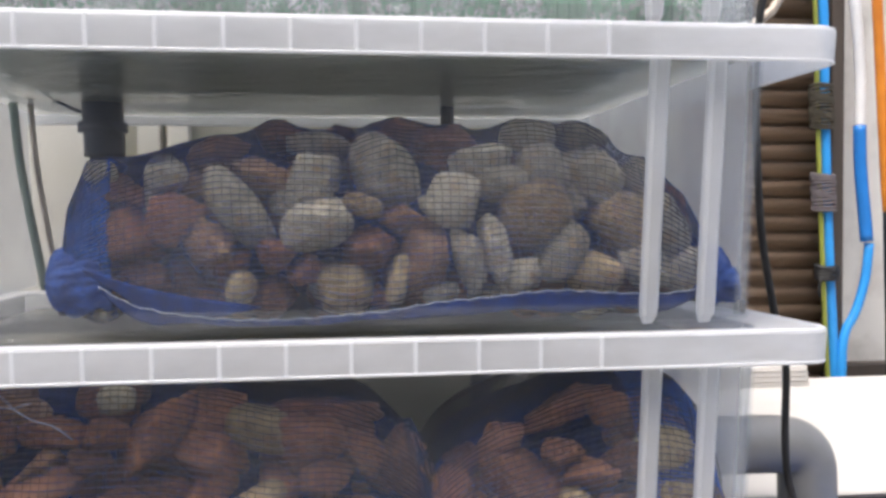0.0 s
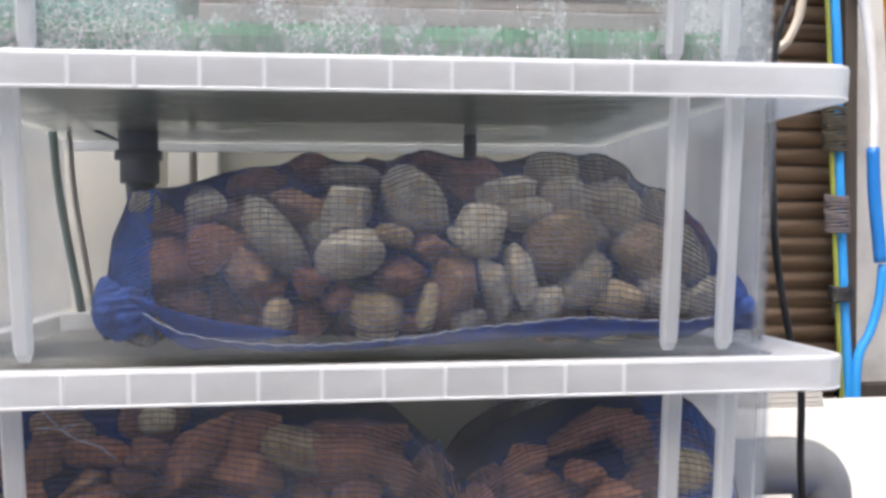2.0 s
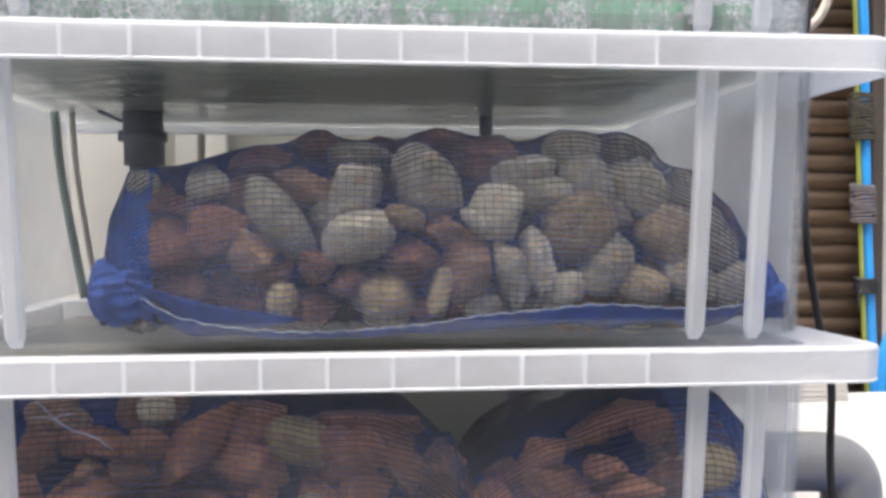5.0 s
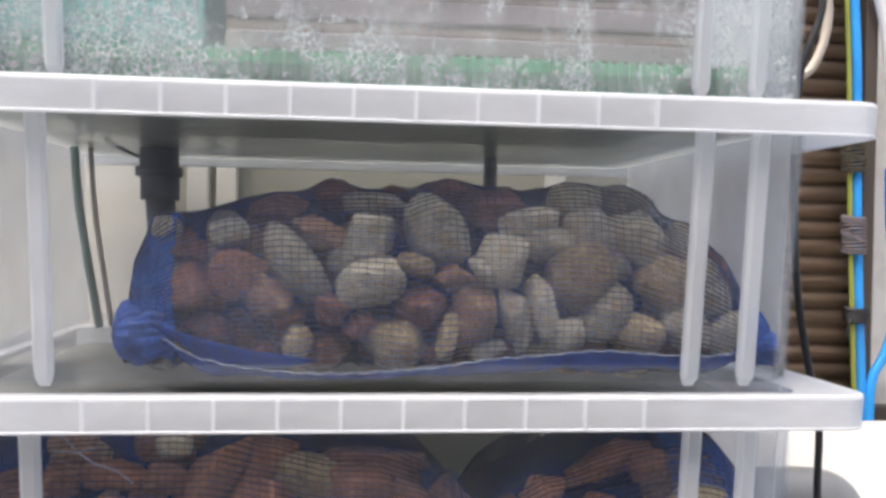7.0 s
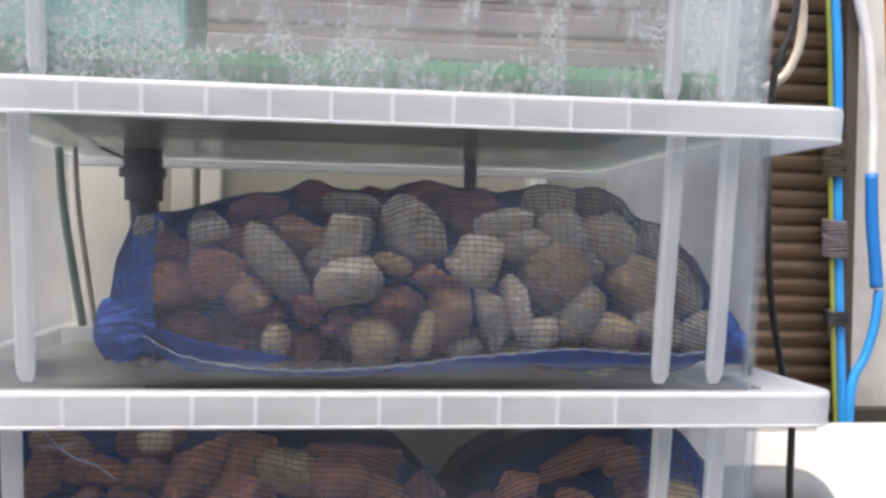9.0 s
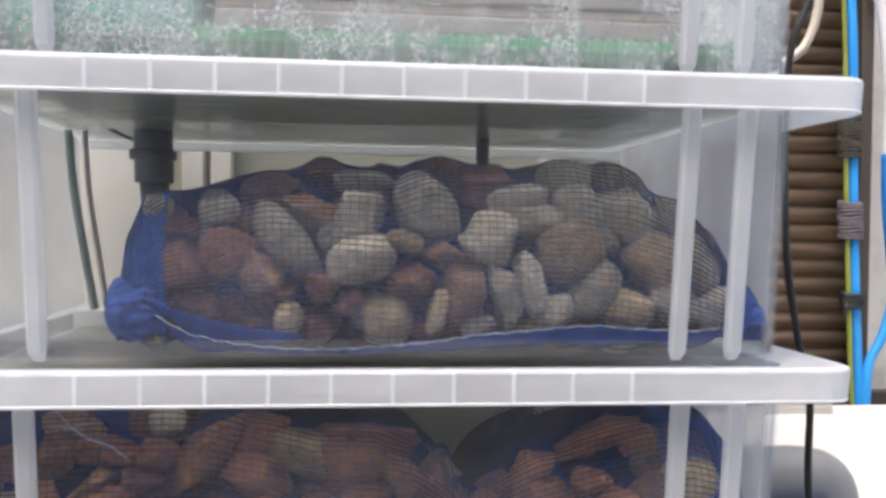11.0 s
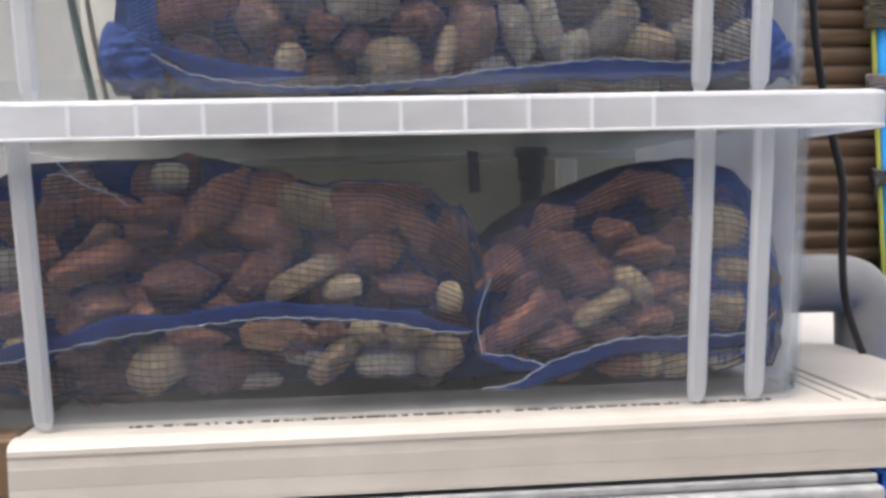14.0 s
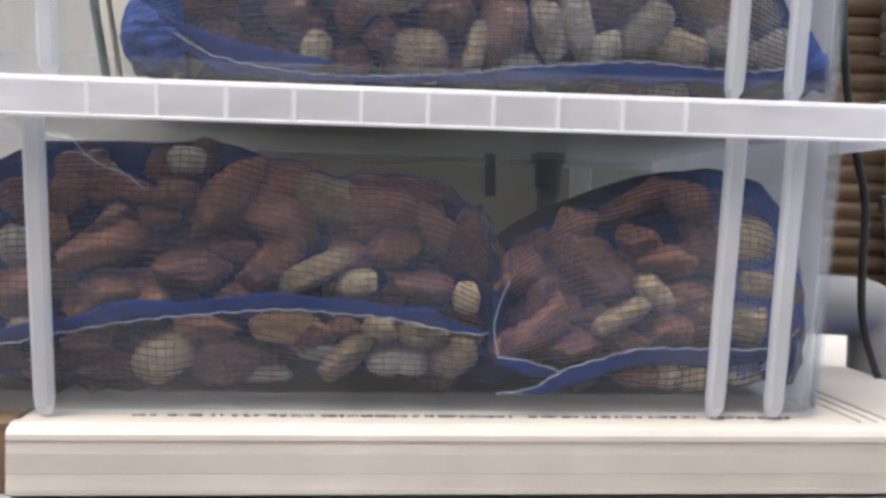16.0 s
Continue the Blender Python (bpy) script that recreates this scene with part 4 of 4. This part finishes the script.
fill_sack(LL, [("R", ll_red_a), ("R", ll_red_b), ("R", ll_red_c), ("Y", ll_tan), ("P", ll_pale), ("O", ll_brown)], 21, "stones in the lower box", 60, "RRRRO", 1.13)
bag = low_bag = thing("net_bag", "blue netting bag full of rough red stones", "bag", "net bags")
put_part("netting", netting(LL, 2, r=0.00029), NET, bag)
gap_shell(bag, LL, 2)
hem(bag, LL, [(-0.240, 0.019), (-0.211, 0.022), (-0.184, 0.028), (-0.149, 0.035), (-0.118, 0.039), (-0.087, 0.042), (-0.056, 0.044), (-0.024, 0.042), (0.008, 0.039), (0.041, 0.032), (0.060, 0.031)], 0.012, True)

LR = Sack([(0.064, 0.05), (0.072, 0.078), (0.095, 0.098), (0.116, 0.110), (0.153, 0.126), (0.19, 0.139), (0.212, 0.143), (0.236, 0.136), (0.250, 0.112), (0.2555, 0.06)], -0.0120, 0.0320, 0.21, 0.08, 0.5)
lr_red_a = [(127, 70, 53, 33, -39, 0), (115, 95, 36, 28, 31, 2), (80, 64, 33, 28, 40, 1), (95, 36, 46, 25, 49, 0), (92, 53, 34, 14, 52, 1), (115, 22, 39, 23, 0, 1), (152, 87, 27, 19, 1, 3), (170, 74, 36, 20, -2, 1), (170, 34, 33, 24, 0, 1), (182, 54, 26, 22, 0, 2), (194, 80, 33, 30, 1, 4), (159, 118, 59, 20, 19, 5), (120, 1, 24, 14, 0, 2), (157, 3, 37, 15, 0, 2), (69, 22, 22, 22, 0, 4)]
lr_red_b = [(144, 26, 30, 17, 0, 3), (140, 59, 28, 25, 1, 8), (206, 53, 25, 25, 1, 6), (127, 39, 28, 21, 0, 7), (244, 33, 22, 22, 0, 4), (92, 86, 28, 24, 0, 9), (185, 111, 28, 21, 1, 12)]
lr_tan = [(142, 42, 38, 13, 28, 0), (162, 55, 29, 15, -45, 1), (217, 87, 37, 31, 0, 1), (222, 61, 26, 19, 1, 1), (218, 39, 25, 27, 0, 0), (174, 4, 13, 16, 0, 1), (190, 3, 17, 16, 0, 1), (250, 59, 19, 30, 0, 1)]
lr_brown = [(192, 42, 23, 22, 1, 3)]
lr_pale = [(219, 6, 30, 15, 0, 2)]
fill_sack(LR, [("R", lr_red_a), ("R", lr_red_b), ("Y", lr_tan), ("O", lr_brown), ("P", lr_pale)], 31, "stones in the lower box", 28, "RRRO", 1.13)
bag = thing("net_bag", "blue netting bag of red stones with a loose corner", "bag", "net bags")
put_part("netting", netting(LR, 3, r=0.00029), NET, bag)
gap_shell(bag, LR, 3)
put_part("folded_layer", netting(LR, 6, 0.0030, 0.0028, 0.00034, (0.198, 0.252), 0.0012), FOLD, bag, "doubled layer of blue netting")
hem(bag, LR, [(0.066, -0.004), (0.086, 0.0), (0.105, 0.011), (0.128, 0.018), (0.151, 0.024), (0.189, 0.024), (0.228, 0.025), (0.246, 0.036)], 0.013, False)
hem(bag, LR, [(0.066, 0.017), (0.082, 0.016), (0.103, 0.010)], 0.024, False)
v, f = tube_data(spline([(0.0715, 0.031, 0.062), (0.066, 0.0305, 0.049), (0.063, 0.0305, 0.034), (0.066, 0.030, 0.017)], 0.003), 0.00028, 5)
put_part("stitching", mesh_from("stitching", v, f), STITCH, bag, "white stitched thread")

# ---- upper box: green mat, taupe slabs and a teal block behind a misted front ----
mat_ob = thing("green_mat", "green ridged mat lying in the misted box", "mat")
part("sheet", slab_bm(-0.236, 0.246, 0.034, 0.37, 0.3482, 0.3675, 0.001), GREEN_MAT, mat_ob)
ridge = slab_bm(-0.0019, 0.0019, 0.0322, 0.0345, 0.3490, 0.3685, 0.0008)
first = part("ridge", ridge, GREEN_MAT, mat_ob)
first.location = (-0.230, 0, 0)
for k in range(1, 66):
    put_part("ridge", first.data, None, mat_ob).location = (-0.230 + 0.0071 * k, 0, 0)
for i, (z0, z1, m) in enumerate(((0.3695, 0.3815, TAUPE), (0.3820, 0.3885, TAUPE_LIGHT), (0.3890, 0.4030, TAUPE), (0.4035, 0.4085, TAUPE_LIGHT), (0.4090, 0.47, TAUPE))):
    tagged(part("filter_slab", slab_bm(-0.088, 0.215, 0.042 + 0.003 * (i % 2), 0.30, z0, z1, 0.0018), m), "taupe filter slab stacked in the misted box", "slab", "stacked slabs")
tagged(part("teal_block", slab_bm(-0.235, -0.100, 0.042, 0.28, 0.3695, 0.47, 0.006), TEAL), "teal foam block standing in the misted box", "block")

rnd = random.Random(9)
dv, df = ico(2)
pieces = []
for k in range(1500):
    x, z = rnd.uniform(-0.245, 0.250), rnd.uniform(0.352, 0.44)
    keep = noise.noise(Vector((x * 22, z * 8, 4.0))) + 0.35 * noise.noise(Vector((x * 70, z * 40, 1.0)))
    if z < 0.372:
        keep += 0.06
    if x < -0.11:
        keep += 0.25
    if keep < 0.06:
        continue
    r = rnd.uniform(0.0005, 0.0018) * (1.3 if z < 0.37 else 1.0)
    y = 0.0262 - 0.0065 * (z - 0.345) / 0.18
    pieces.append((dv * np.array([r * rnd.uniform(0.8, 1.3), 0.0007, r * rnd.uniform(0.8, 1.5)]) + np.array([x + 0.0065, y + 0.0013, z]), df))
v, f = joined(pieces)
tagged(put_part("condensation", mesh_from("condensation", v, f), DROPLET), "water droplets on the inside of the misted box", "droplets", kind="stuff")

film = loft([[(-0.246, 0.0277 - 0.0065 * (z - 0.345) / 0.18, z), (0.262, 0.0277 - 0.0065 * (z - 0.345) / 0.18, z), (0.262, 0.0279 - 0.0065 * (z - 0.345) / 0.18, z), (-0.246, 0.0279 - 0.0065 * (z - 0.345) / 0.18, z)] for z in (0.3490, 0.49)], True, True)
tagged(part("condensation_film", film, FILM), "foamy film of condensation on the misted box's front", "droplets", kind="stuff")

# ---- fittings that hang in the middle box ----
fit_ob = thing("hose_fitting", "dark hose fitting hanging into the water", "fitting")
tube("body", [(-0.172, 0.30, 0.340), (-0.172, 0.30, 0.322), (-0.171, 0.30, 0.300), (-0.171, 0.30, 0.286)], 0.0165, DARK_FIT, fit_ob, sides=20, step=0.004)
tube("collar", [(-0.172, 0.30, 0.314), (-0.172, 0.30, 0.306)], 0.0200, DARK_FIT, fit_ob, sides=20, step=0.004)
tube("lower_hose", [(-0.171, 0.30, 0.287), (-0.168, 0.30, 0.25), (-0.165, 0.30, 0.20), (-0.16, 0.30, 0.178)], 0.0125, DARK_FIT, fit_ob, sides=16)
tube("side_hook", [(-0.188, 0.295, 0.322), (-0.205, 0.29, 0.330), (-0.216, 0.29, 0.338)], 0.0014, DARK_FIT, fit_ob, sides=8)
hose = thing("dark_hose", "thin dark hose dropping into the water", "hose")
tube("hose_run", [(0.116, 0.30, 0.343), (0.116, 0.30, 0.31), (0.117, 0.30, 0.27)], 0.0060, DARK_FIT, hose, sides=12)
hose = thing("green_hose", "thin grey-green hose standing in the water", "hose")
tube("hose_run", [(-0.243, 0.30, 0.335), (-0.238, 0.30, 0.28), (-0.228, 0.30, 0.22), (-0.220, 0.30, 0.176)], 0.0036, GREEN_HOSE, hose, sides=12)
tube("second_run", [(-0.232, 0.31, 0.335), (-0.228, 0.31, 0.28), (-0.219, 0.31, 0.22), (-0.212, 0.31, 0.176)], 0.0024, HOSE, hose, sides=12)

tube("drawstring", [(-0.168, 0.036, 0.128), (-0.158, 0.034, 0.122), (-0.146, 0.033, 0.118), (-0.136, 0.034, 0.110)], 0.00035, STITCH, low_bag, "pale drawstring", sides=6, step=0.003)
for ex, ez in ((-0.178, 0.139), (-0.181, 0.129), (-0.158, 0.131)):
    tube("frayed_strand", [(-0.168, 0.036, 0.128), ((ex - 0.168) / 2, 0.034, (ez + 0.128) / 2 + 0.001), (ex, 0.035, ez)], 0.00025, STITCH, low_bag, "frayed end of the drawstring", sides=5, step=0.003)
fit_ob = thing("hose_fitting", "dark hose fitting hanging behind the red stones", "fitting")
tube("body", [(0.146, 0.30, 0.150), (0.146, 0.30, 0.1350), (0.146, 0.30, 0.123)], 0.0120, DARK_FIT, fit_ob, sides=20, step=0.004)
tube("collar", [(0.146, 0.30, 0.1530), (0.146, 0.30, 0.1430)], 0.0150, DARK_FIT, fit_ob, sides=20, step=0.004)
tube("lower_hose", [(0.146, 0.30, 0.123), (0.1440, 0.30, 0.081), (0.1420, 0.30, -0.008)], 0.0097, DARK_FIT, fit_ob, sides=16)
hose = thing("dark_hose", "thin dark hose dropping into the lower box", "hose")
tube("hose_run", [(0.095, 0.30, 0.150), (0.095, 0.30, 0.145), (0.0960, 0.30, 0.114)], 0.0050, DARK_FIT, hose, sides=12)
